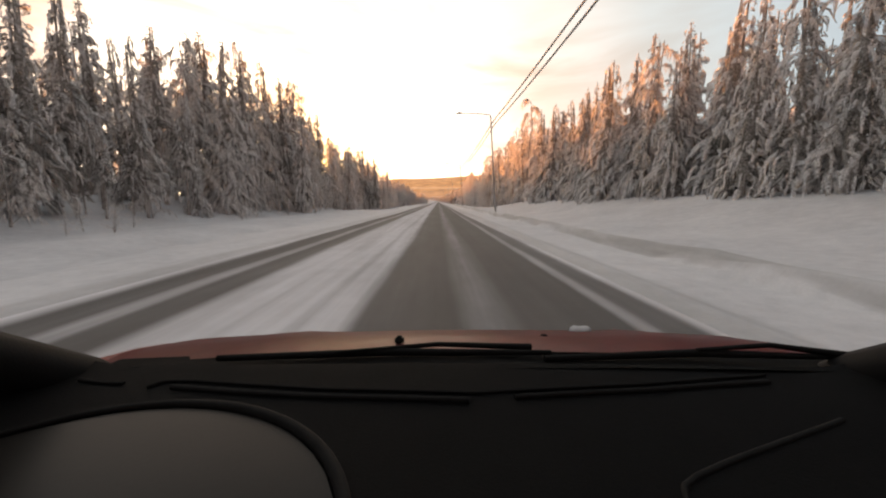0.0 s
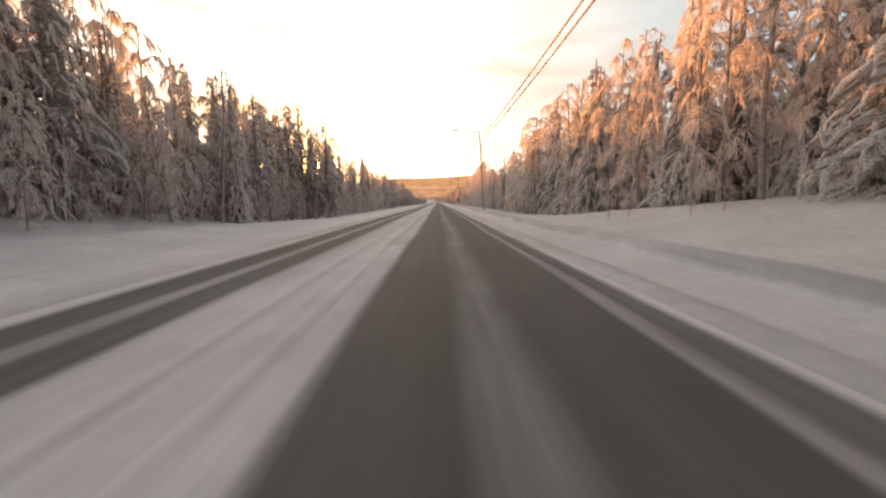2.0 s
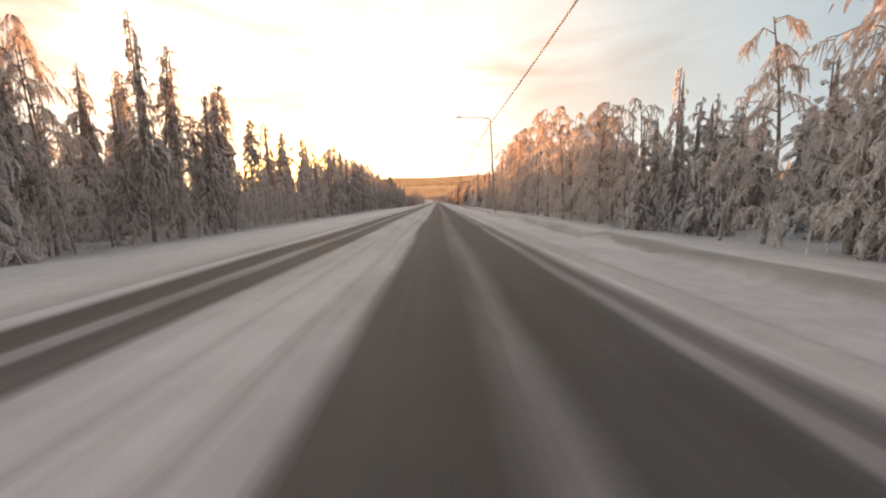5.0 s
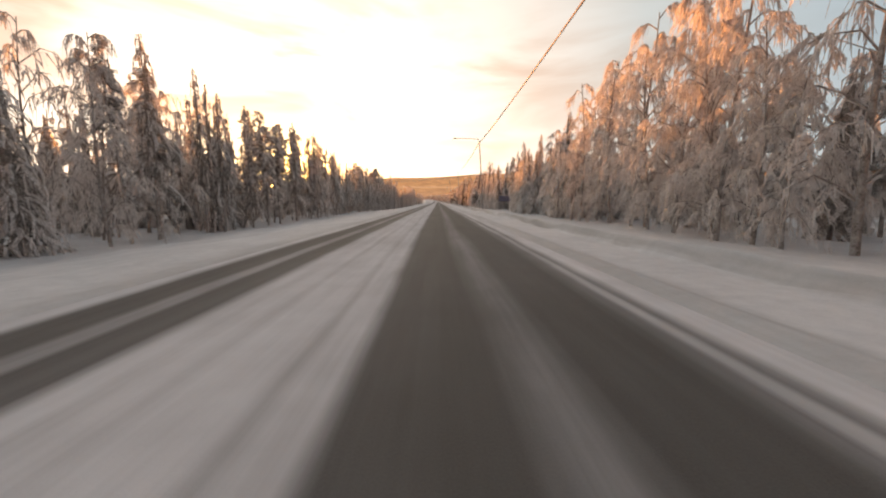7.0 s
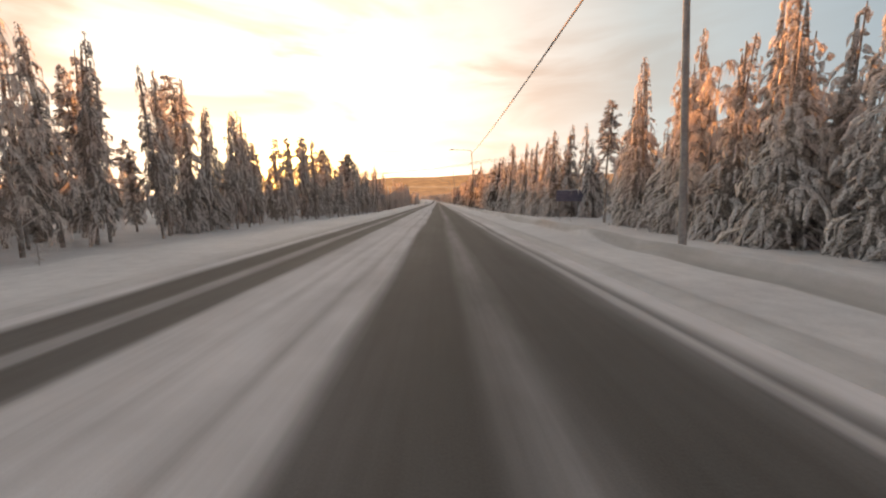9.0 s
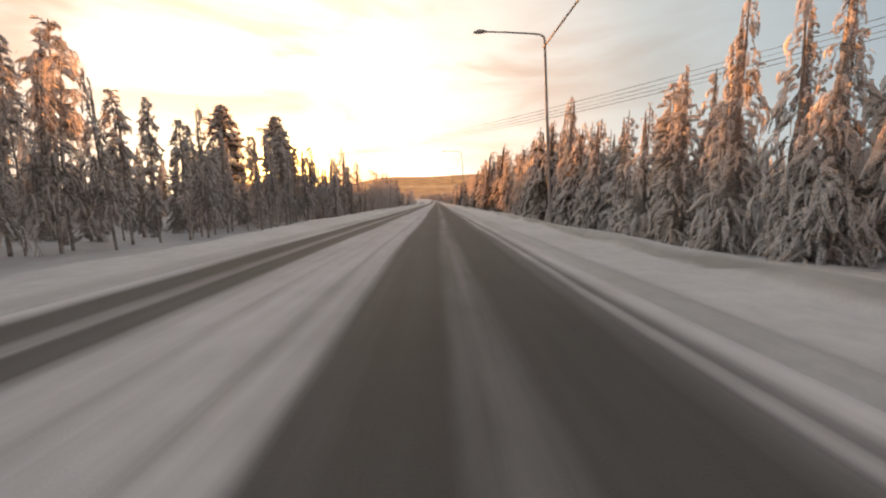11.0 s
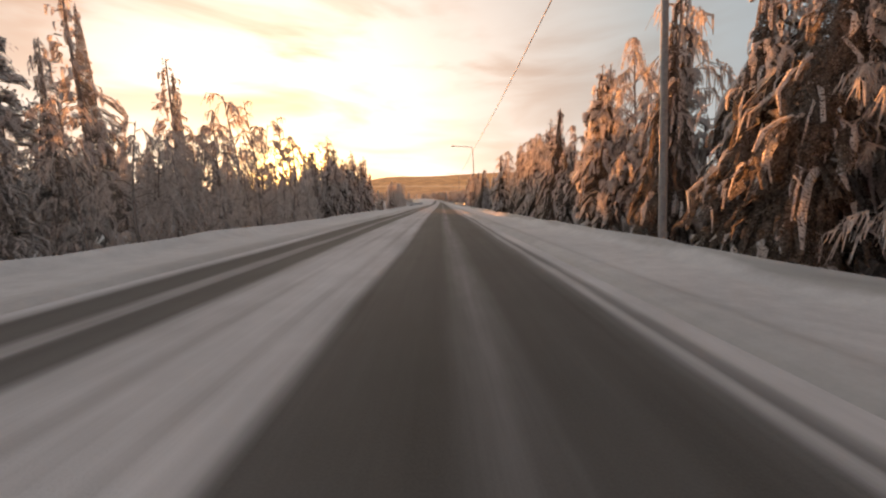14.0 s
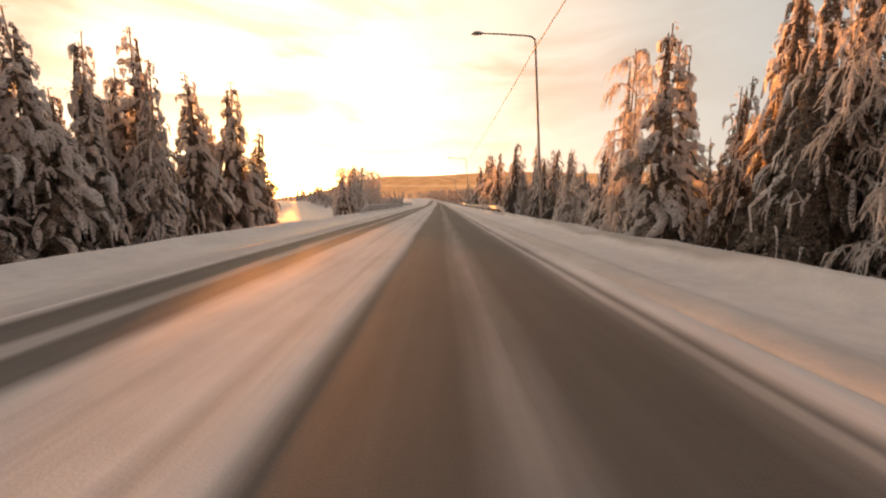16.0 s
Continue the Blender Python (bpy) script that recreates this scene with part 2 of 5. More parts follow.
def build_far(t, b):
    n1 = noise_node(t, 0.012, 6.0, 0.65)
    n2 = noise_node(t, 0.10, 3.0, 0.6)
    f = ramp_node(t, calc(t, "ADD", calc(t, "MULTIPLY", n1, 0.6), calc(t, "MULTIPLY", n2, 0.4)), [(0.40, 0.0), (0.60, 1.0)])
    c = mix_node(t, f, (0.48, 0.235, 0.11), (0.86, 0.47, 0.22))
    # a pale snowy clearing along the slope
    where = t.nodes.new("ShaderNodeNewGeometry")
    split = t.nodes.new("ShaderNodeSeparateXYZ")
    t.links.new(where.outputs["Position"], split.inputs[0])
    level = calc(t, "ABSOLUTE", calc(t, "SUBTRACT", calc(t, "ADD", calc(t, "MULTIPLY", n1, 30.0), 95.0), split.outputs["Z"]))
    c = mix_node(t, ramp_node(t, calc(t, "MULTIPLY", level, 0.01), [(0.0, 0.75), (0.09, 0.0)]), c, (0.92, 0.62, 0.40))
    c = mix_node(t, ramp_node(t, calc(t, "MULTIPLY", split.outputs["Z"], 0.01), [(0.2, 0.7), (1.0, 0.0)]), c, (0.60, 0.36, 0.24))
    # low sunlight and haze are put into the ridge as its own glow
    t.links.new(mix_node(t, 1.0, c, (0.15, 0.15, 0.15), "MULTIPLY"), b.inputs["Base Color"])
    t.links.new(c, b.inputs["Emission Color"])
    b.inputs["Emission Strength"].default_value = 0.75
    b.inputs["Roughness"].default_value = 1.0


FAR = material("glowing_far_forest", build_far)
# ---- mesh helpers ----
def quads(name, V, F, mats, smooth=False, index=None):
    """One mesh from an (n, 3) array of places and an (m, 4) array of quads."""
    V, F = np.asarray(V, np.float32), np.asarray(F, np.int32)
    me = bpy.data.meshes.new(name)
    me.vertices.add(len(V))
    me.vertices.foreach_set("co", V.ravel())
    me.loops.add(F.size)
    me.loops.foreach_set("vertex_index", F.ravel())
    me.polygons.add(len(F))
    me.polygons.foreach_set("loop_start", np.arange(0, F.size, 4, dtype=np.int32))
    me.polygons.foreach_set("use_smooth", np.full(len(F), smooth))
    for m in mats if isinstance(mats, (list, tuple)) else [mats]:
        me.materials.append(m)
    if index is not None:
        me.polygons.foreach_set("material_index", np.asarray(index, np.int32))
    me.update(calc_edges=True)
    me.validate()
    return me


def grid_faces(n, s, k, closed=False):
    """Quads of n strips, each s stations of k points."""
    kk = k if closed else k - 1
    a, i, j = np.meshgrid(np.arange(n), np.arange(s - 1), np.arange(kk), indexing="ij")
    base = a * s * k
    p = base + i * k + j
    q = base + i * k + (j + 1) % k
    return np.stack([p, q, q + k, p + k], -1).reshape(-1, 4)


class Pile:
    """Gathers strips of quads."""
    def __init__(self):
        self.V, self.F, self.n = [], [], 0

    def add(self, P, closed=False):
        n, s, k = P.shape[:3]
        self.F.append(grid_faces(n, s, k, closed) + self.n)
        self.V.append(P.reshape(-1, 3))
        self.n += n * s * k

    def get(self):
        return np.concatenate(self.V), np.concatenate(self.F)


def tube(points, radii, k=8, turn=0.0):
    """A round tube along points, as one strip closed round."""
    P, R = np.asarray(points, float), np.asarray(radii, float)
    T = np.gradient(P, axis=0)
    T /= np.linalg.norm(T, axis=1)[:, None] + 1e-9
    ref = np.array([0.0, 1.0, 0.0]) if abs(T[:, 1]).mean() < 0.9 else np.array([1.0, 0.0, 0.0])
    A = np.cross(T, ref)
    A /= np.linalg.norm(A, axis=1)[:, None]
    B = np.cross(T, A)
    a = np.arange(k) / k * 2 * np.pi + turn
    return (P[:, None] + R[:, None, None] * (np.cos(a)[:, None] * A[:, None] + np.sin(a)[:, None] * B[:, None]))[None]


def part(name, data, parent=None, label=""):
    ob = new(name, data)
    if parent is not None:
        ob.parent = parent
    return tagged(ob, label) if label else ob


def bm_mesh(name, bm, mat, smooth=False):
    me = bpy.data.meshes.new(name)
    bmesh.ops.recalc_face_normals(bm, faces=bm.faces)
    bm.to_mesh(me)
    bm.free()
    me.materials.append(mat)
    if smooth:
        me.polygons.foreach_set("use_smooth", [True] * len(me.polygons))
    return me


def smooth_step(a, b, v):
    u = np.clip((v - a) / (b - a), 0, 1)
    return u * u * (3 - 2 * u)


# ---- the lie of the land ----
def road_shift(y):
    """The road bends left far ahead."""
    u = np.clip(np.asarray(y, float) - 455, 0, 330)
    return -u * u / 1950.0


def road_rise(y):
    """It climbs a little as it bends."""
    return 3.6 * smooth_step(470, 660, np.asarray(y, float))


def ripple(x, y):
    return (np.sin(x * 0.9 + y * 0.31) * np.sin(y * 0.53 - x * 0.2) + 0.6 * np.sin(x * 1.7 - y * 0.83) * np.sin(y * 1.13 + 1.3)) * 0.5


def land(x, y):
    """Height of the snow over the asphalt."""
    x, y = np.asarray(x, float), np.asarray(y, float)
    x = x - road_shift(y)
    hill_r = 1 - smooth_step(55, 105, y)
    hill_l = 1 - smooth_step(60, 105, y)
    bank = smooth_step(255, 300, y)
    right, left = x - 2.6, -4.5 - x
    r = -0.05 - 0.35 * smooth_step(2.5, 4.5, right) - 0.45 * smooth_step(5.0, 13, right)
    r = r + hill_r * (2.6 * smooth_step(4, 15, right) + 1.2 * smooth_step(15, 40, right))
    r = r * (1 - bank) + bank * (-2.4 * smooth_step(2.9, 6.0, right) + 0.02)
    l = -0.05 - 0.6 * smooth_step(2.5, 6.0, left) - 0.9 * smooth_step(6.0, 15, left)
    l = l + hill_l * (1.0 * smooth_step(5, 12, left) + 2.4 * smooth_step(12, 25, left))
    l = l * (1 - bank) + bank * (-2.2 * smooth_step(3.2, 6.5, left) + 0.02)
    lip = 0.10 * np.exp(-((right - 0.45) / 0.3) ** 2) + 0.08 * np.exp(-((left - 0.5) / 0.35) ** 2)
    ragged = 0.10 * np.sin(y * 0.37) + 0.07 * np.sin(y * 1.13 + 1.0) + 0.05 * np.sin(y * 2.6)
    step = 0.30 * smooth_step(2.6, 2.8, right + ragged) * (1 - smooth_step(4.5, 9.0, right)) + 0.06 * np.exp(-((right + ragged - 3.0) / 0.25) ** 2)
    track = step * (1 - bank) + bank * (0.34 * np.exp(-((right + ragged - 2.8) / 0.3) ** 2) + 0.24 * np.exp(-((left - 2.8) / 0.4) ** 2))
    z = np.where(right > 0, r, np.where(left > 0, l, -0.12))
    off = np.clip(np.maximum(right, left), 0, 4) / 4
    z = z + np.where(np.maximum(right, left) > 0, lip + track, 0) + off * (0.13 * ripple(x, y) + 0.07 * ripple(x * 2.7 + 5, y * 2.3))
    far = smooth_step(700, 2400, y)
    return z - 3.0 * far + road_rise(y)


def make_ground():
    xs = np.concatenate([-np.geomspace(60, 4600, 26)[::-1], np.arange(-59, -9, 1.5), np.arange(-9, -4.55, 0.3), [-4.5, -4.2], [-2, 0], [2.3],
                         np.arange(2.6, 7, 0.12), np.arange(7, 8, 0.25), np.arange(8, 60, 1.5), np.geomspace(60, 4600, 26)])
    ys = np.concatenate([-np.geomspace(40, 4600, 16)[::-1], np.arange(-38, 470, 1.5), np.geomspace(470, 4700, 60)])
    X, Y = np.meshgrid(xs, ys, indexing="ij")
    X = X + road_shift(Y) * np.exp(-(X / 60) ** 2) 
    P = np.stack([X, Y, land(X, Y)], -1)
    ground = new("ground", quads("ground", P.reshape(-1, 3), grid_faces(1, len(xs), len(ys))[:, ::-1], SNOW, True))
    tagged(ground, "wide snow-covered verges and forest floor with soft drifts", "ground", kind="structure")

    xs = np.concatenate([np.arange(-4.9, 3.0, 0.14)])
    ys = np.concatenate([np.arange(-40, 420, 1.0), np.geomspace(420, 760, 60)])
    X, Y = np.meshgrid(xs, ys, indexing="ij")
    cover = 0.022 * (smooth_step(-2.8, -2.4, X) - smooth_step(-1.1, -0.75, X)) * (1 + 0.5 * ripple(X * 3, Y * 0.5))
    cover = cover + 0.03 * smooth_step(1.8, 2.7, X) + 0.03 * (1 - smooth_step(-4.7, -4.2, X))
    edge = 0.14 * (smooth_step(2.65, 3.0, X) + 1 - smooth_step(-4.9, -4.65, X))
    P = np.stack([X + road_shift(Y), Y, cover - edge + road_rise(Y)], -1)
    road = new("road", quads("road", P.reshape(-1, 3), grid_faces(1, len(xs), len(ys))[:, ::-1], ROAD, True))
    tagged(road, "straight two-lane asphalt road streaked with packed snow", "road", kind="structure")

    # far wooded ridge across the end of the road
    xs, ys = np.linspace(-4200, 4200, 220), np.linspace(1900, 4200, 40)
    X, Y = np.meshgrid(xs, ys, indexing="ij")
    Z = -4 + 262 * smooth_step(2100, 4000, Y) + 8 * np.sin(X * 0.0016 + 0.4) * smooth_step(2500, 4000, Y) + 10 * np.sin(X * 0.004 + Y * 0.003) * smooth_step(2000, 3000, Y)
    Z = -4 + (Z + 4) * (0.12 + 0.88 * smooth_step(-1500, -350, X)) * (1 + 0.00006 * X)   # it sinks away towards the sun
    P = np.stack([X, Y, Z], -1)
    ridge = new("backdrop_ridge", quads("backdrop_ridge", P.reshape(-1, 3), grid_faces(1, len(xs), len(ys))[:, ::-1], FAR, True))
    tagged(ridge, "distant wooded ridge, orange evening haze painted in as glow", "hill", kind="structure")


make_ground()
# ---- trees ----
def tongues(rng, n, z0, L, az, origin, sag, width, thick, stations=6, across=4, start=0.12, lift=0.15, skirt=1.0):
    """Boughs that arch out and hang down: rounded tongues of snow, and the ragged needle sprays under them. Returns two strip arrays."""
    s = np.linspace(start, 1.0, stations)
    er = np.stack([np.cos(az), np.sin(az), 0 * az], -1)
    et = np.stack([-np.sin(az), np.cos(az), 0 * az], -1)
    C = origin[:, None] + er[:, None] * (L[:, None] * (s - 0.35 * sag[:, None] * s ** 2))[..., None]
    C[..., 2] += z0[:, None] + L[:, None] * (lift * s - sag[:, None] * s ** 2)
    C += et[:, None] * (np.cumsum(rng.normal(0, 0.3 / stations, (n, stations)), 1) * L[:, None])[..., None]
    C[:, 1:] += rng.normal(0, 0.035, (n, stations - 1, 3)) * L[:, None, None]
    T = np.gradient(C, axis=1)
    T /= np.linalg.norm(T, axis=2)[..., None] + 1e-9
    N = np.cross(T, et[:, None] + 0 * T)
    N *= np.sign(N[..., 2:3] + (N * er[:, None]).sum(-1, keepdims=True) + 1e-6)
    bead = rng.uniform(0.6, 1.4, (n, stations))
    W = width[:, None] * np.interp(s, [0, 0.3, 0.75, 0.92, 1.0], [0.45, 0.95, 1.05, 0.95, 0.45])[None] * bead
    a = np.linspace(-1.75, 1.75, across)
    P = C[:, :, None] + et[:, None, None] * (W[..., None] * np.sin(a))[..., None] + N[:, :, None] * (W[..., None] * (thick * np.cos(a)))[..., None]
    P += rng.normal(0, 0.22, P.shape) * W[..., None, None]
    pick = np.array([0, stations // 2, stations - 1])
    t = np.array([-1.0, 0.0, 1.0])
    jag = skirt * rng.uniform(0.75, 2.1, (n, len(pick), 3))
    B = C[:, pick, None] + et[:, None, None] * (W[:, pick, None] * t * jag)[..., None] - N[:, pick, None] * (W[:, pick, None] * (0.15 + 0.75 * np.abs(t) * jag))[..., None]
    B[:, -1] += T[:, -1:, :] * 0.05 * L[:, None, None]
    return B, P


def fringe(rng, n, z0, L, az, origin, sag):
    """Thin frosted twigs that hang from the bough tips and soften the outline."""
    st = np.array([0.0, 1.0])
    s = rng.uniform(0.4, 1.05, n)
    er = np.stack([np.cos(az), np.sin(az), 0 * az], -1)
    base = origin + er * (L * (s - 0.35 * sag * s ** 2))[:, None]
    base[:, 2] += z0 + L * (0.15 * s - sag * s ** 2)
    out, l = az + rng.normal(0, 0.9, n), rng.uniform(0.1, 0.32, n) * (0.4 + 0.35 * L)
    go = np.stack([np.cos(out), np.sin(out), 0 * out], -1)
    C = base[:, None] + go[:, None] * (l[:, None] * st[None] * 0.8)[..., None]
    C[..., 2] -= l[:, None] * st[None] ** 1.5 * rng.uniform(0.2, 1.5, n)[:, None]
    side = np.stack([-np.sin(out), np.cos(out), rng.normal(0, 0.5, n)], -1)
    w = np.array([0.035, 0.01])[None] * rng.uniform(0.6, 1.6, n)[:, None]
    return np.stack([C - side[:, None] * w[..., None], C + side[:, None] * w[..., None]], 2)


def crown_core(rng, H, low, R, power, k=8):
    """The dark dense inside of a crown, which closes it against the sky."""
    u = np.linspace(low, 0.93, 8)
    a = np.arange(k) / k * 2 * np.pi
    r = R * (1 - u) ** power
    P = np.zeros((1, 8, k, 3))
    wob = rng.uniform(0.7, 1.3, (8, k))
    P[0, :, :, 0] = r[:, None] * np.cos(a) * wob
    P[0, :, :, 1] = r[:, None] * np.sin(a) * wob
    P[0, :, :, 2] = (u * H)[:, None] + rng.normal(0, 0.12, (8, k))
    return P


def trunk_strip(rng, H, r, bend=0.15, k=7, top=1.0):
    z = np.linspace(-0.5, H * top, 7)
    u = np.clip(z / H, 0, 1)
    ph = rng.uniform(0, 6.28)
    x, y = bend * np.sin(u * 3 + ph) - bend * math.sin(ph), bend * np.cos(u * 2.3 + ph) - bend * math.cos(ph)
    P = np.stack([x, y, z], -1)
    return tube(P, r * (1 - 0.9 * u) + 0.012, k), P


def spruce(seed, H, R, bare=0.05, whorls=20, each=8, fat=0.13, thick=1.0, sag=1.15, column=0.8, ragged=0.25, twigs=18, detail=2, core=0.34, drops=19, skirt=1.0, low_snow=1.0):
    """A spruce whose boughs hang in tiers under snow; column: 1 a cone, towards 0 a pillar. Returns trunk, needle strips, snow, core."""
    rng = np.random.default_rng(seed)
    T, axis = trunk_strip(rng, H, 0.035 + H * 0.007, 0.05 + H * 0.008, top=0.985)

    def spots(u, n, short):
        az = np.arange(n) * 2.399963 + rng.normal(0, 0.5, n)
        prof = (1 - u) ** column * np.interp(u, [0, 0.12, 0.3, 1], [0.8, 1.0, 1.0, 1.0])
        clump = 1 + ragged * np.sin(u * 17 + seed) * np.sin(az + seed) + ragged * 0.8 * np.sin(az * 2 + u * 11 + seed)
        g = sag * rng.uniform(0.65, 1.35, n) * np.interp(u, [0, 0.7, 1.0], [1.1, 0.95, 0.45])
        L = (R * prof * clump * rng.uniform(short, 1.12, n) + 0.13 * (1 - u) + 0.10) / (1 - 0.35 * np.minimum(g, 1.35))
        L = np.minimum(L, 1.9 + 0.25 * rng.random(n))
        origin = np.stack([np.interp(u * H, axis[:, 2], axis[:, 0]), np.interp(u * H, axis[:, 2], axis[:, 1]), 0 * u], -1)
        return u * H, L, az, origin, np.minimum(g, 1.6)
    tiers = bare + (0.985 - bare) * (np.arange(whorls) + rng.uniform(-0.25, 0.25, whorls)).clip(0) / whorls
    count = np.maximum(3, (each * (1 - tiers) ** 0.45 + rng.uniform(-1, 1, whorls)).astype(int))
    u = np.repeat(tiers, count)
    u = np.clip(u + rng.normal(0, 0.012, len(u)), bare, 0.985)
    z, L, az, origin, g = spots(u, len(u), 0.5)
    width = np.clip(fat * (0.45 + 0.4 * L) * rng.uniform(0.6, 1.4, len(u)), 0.03, 0.24) * np.interp(u, [0.7, 1.0], [1.0, 0.75])
    blade, snow = tongues(rng, len(u), z, L, az, origin, g, width, thick, *[(4, 3), (4, 3), (4, 4)][detail], start=0.4, skirt=skirt)
    # short clumps that hang from the outer half of the boughs
    m = len(u) * drops // 10
    k = rng.integers(0, len(u), m)
    q = rng.uniform(0.35, 1.0, m)
    at = origin[k] + np.stack([np.cos(az[k]), np.sin(az[k]), 0 * q], -1) * (L[k] * (q - 0.35 * g[k] * q ** 2))[:, None]
    spin = rng.normal(0, 1, m)
    at += np.stack([-np.sin(az[k]), np.cos(az[k]), 0 * q], -1) * (spin * (0.06 + 0.17 * L[k]))[:, None]
    under, clumps = tongues(rng, m, z[k] + L[k] * (0.15 * q - g[k] * q ** 2), np.clip(rng.uniform(0.3, 0.75, m) * (0.4 + 0.3 * L[k]), 0.12, 0.8), az[k] + spin * 0.7, at, rng.uniform(1.3, 2.1, m),
                            np.clip(fat * rng.uniform(0.5, 1.15, m), 0.025, 0.12) * np.interp(u[k], [0.7, 1.0], [1.0, 0.7]), thick, 4, 3, 0.0, 0.1, skirt)
    under = under[::3]
    if low_snow < 1:
        kept = np.interp(u, [0, 0.3, 0.62], [low_snow, low_snow, 1.0])
        snow, clumps = snow[rng.random(len(u)) < kept], clumps[rng.random(m) < kept[k]]
    strips = [blade, under]
    if twigs:
        m = int(H * twigs)
        v = np.clip((bare + (1 - bare) * rng.uniform(0, 1, m)) ** 0.93, 0, 0.99)
        z, L, az, origin, g = spots(v, m, 0.75)
        strips.append(fringe(rng, m, z, L, az, origin, g))
    return T, strips, [snow, clumps], crown_core(rng, H, bare + 0.03, R * core, max(1.0, column))


def pine(seed, H, R, low=0.42, per_m=14.0, twigs=20, detail=1, fat=0.13):
    """A pine: bare trunk, crooked boughs, rounded tufts of snow."""
    rng = np.random.default_rng(seed)
    T, axis = trunk_strip(rng, H, 0.04 + H * 0.007, 0.22)

    def spots(n):
        u = np.clip(low + (1 - low) * rng.beta(1.2, 1.0, n), 0, 0.985)
        u[: n // 10] = rng.uniform(0.2, low, n // 10)
        az = rng.uniform(0, 6.283, n)
        L = R * np.interp(u, [0.2, 0.4, 0.6, 0.8, 1.0], [0.4, 0.75, 1.0, 0.85, 0.25]) * rng.uniform(0.35, 1.15, n) + 0.15
        origin = np.stack([np.interp(u * H, axis[:, 2], axis[:, 0]), np.interp(u * H, axis[:, 2], axis[:, 1]), 0 * u], -1)
        return u * H, L, az, origin, rng.uniform(0.2, 1.0, n)
    n = int(H * per_m)
    z, L, az, origin, g = spots(n)
    blade, snow = tongues(rng, n, z, L, az, origin, g, np.clip(fat * (0.35 + 0.4 * L) * rng.uniform(0.6, 1.4, n), 0.04, 0.2), 0.9, *[(4, 3), (5, 4)][detail], lift=0.35, start=0.25)
    strips = [blade]
    if twigs:
        m = int(H * twigs)
        strips.append(fringe(rng, m, *spots(m)))
    return T, strips, [snow], crown_core(rng, H, low + 0.1, R * 0.2, 0.8, 6)


def birch(seed, H, R, twigs=1600, arch=0.5, low=0.12, fine=1.0):
    """A frosted birch: arching limbs, side branches and long curtains of fine hanging twigs."""
    rng = np.random.default_rng(seed)
    T, axis = trunk_strip(rng, H, 0.03 + H * 0.006, 0.35)
    nl, subs = 22, 4
    limbs, lines = [], []
    u = np.linspace(low, 0.97, nl)
    s = np.linspace(0, 1, 5)
    for i in range(nl):
        a = i * 2.399963 + rng.normal(0, 0.5)
        L = R * (0.35 + 0.9 * math.sin(math.pi * min(1, 0.22 + 0.75 * u[i]))) * rng.uniform(0.6, 1.15)
        P = np.stack([np.interp(u[i] * H, axis[:, 2], axis[:, 0]) + math.cos(a) * L * 0.72 * s, np.interp(u[i] * H, axis[:, 2], axis[:, 1]) + math.sin(a) * L * 0.72 * s,
                      u[i] * H + L * (1.05 * s - (0.5 + arch) * s ** 2.2)], -1)
        P[1:, :] += rng.normal(0, 0.045 * L, (4, 3))
        limbs.append(tube(P, 0.02 * (1 - 0.8 * s) * (0.6 + H / 14) + 0.008, 3))
        lines.append(P)
        for q in rng.uniform(0.25, 0.95, subs):
            b = np.array([np.interp(q, s, P[:, c]) for c in range(3)])
            aa, l = a + rng.normal(0, 1.0), L * rng.uniform(0.3, 0.6)
            Q = b + np.stack([math.cos(aa) * l * 0.7 * s, math.sin(aa) * l * 0.7 * s, l * (0.55 * s - (0.6 + arch) * s ** 2)], -1)
            lines.append(Q)
    lines = np.array(lines)
    each = max(2, int(twigs / len(lines)))
    k = np.repeat(np.arange(len(lines)), each)
    m = len(k)
    q = rng.uniform(0.15, 1.0, m) ** 0.75 * 3.999
    j, f = q.astype(int), (q % 1)[:, None]
    base = lines[k, j] * (1 - f) + lines[k, j + 1] * f
    go = lines[k, j + 1] - lines[k, j]
    ta = np.arctan2(go[:, 1], go[:, 0]) + rng.normal(0, 0.8, m)
    l = rng.uniform(0.25, 1.0, m) * (0.3 + 0.24 * R)
    st = np.array([0.0, 0.45, 1.0])
    way = np.stack([np.cos(ta), np.sin(ta), 0 * ta], -1)
    C = base[:, None] + way[:, None] * (l[:, None] * (st - 0.4 * st ** 2) * rng.uniform(0.3, 0.9, m)[:, None])[..., None]
    C[..., 2] += l[:, None] * (0.25 * st[None] - rng.uniform(0.7, 1.5, m)[:, None] * st[None] ** 1.6)
    C[:, 1:] += rng.normal(0, 0.03, (m, 2, 3))
    turn = ta + rng.uniform(0, 3.14, m)
    side = np.stack([np.cos(turn), np.sin(turn), rng.normal(0, 0.4, m)], -1)
    w = fine * np.array([0.015, 0.019, 0.006])[None] * rng.uniform(0.6, 1.6, m)[:, None]
    curtains = np.stack([C - side[:, None] * w[..., None], C + side[:, None] * w[..., None]], 2)
    short = curtains[1::2, ::2]
    # the frosted side branches themselves
    B = lines[:, ::2]
    e = rng.normal(0, 1, (len(B), 1, 3))
    e /= np.linalg.norm(e, axis=2, keepdims=True)
    w = np.array([0.03, 0.026, 0.012])[None, :, None]
    return T, limbs, [curtains[::2], short, np.stack([B - e * w, B + e * w], 2)], None


def strips_mesh(name, strips, mat, closed=False, smooth=True):
    p = Pile()
    for s in strips:
        p.add(s, closed)
    return quads(name, *p.get(), mat, smooth)


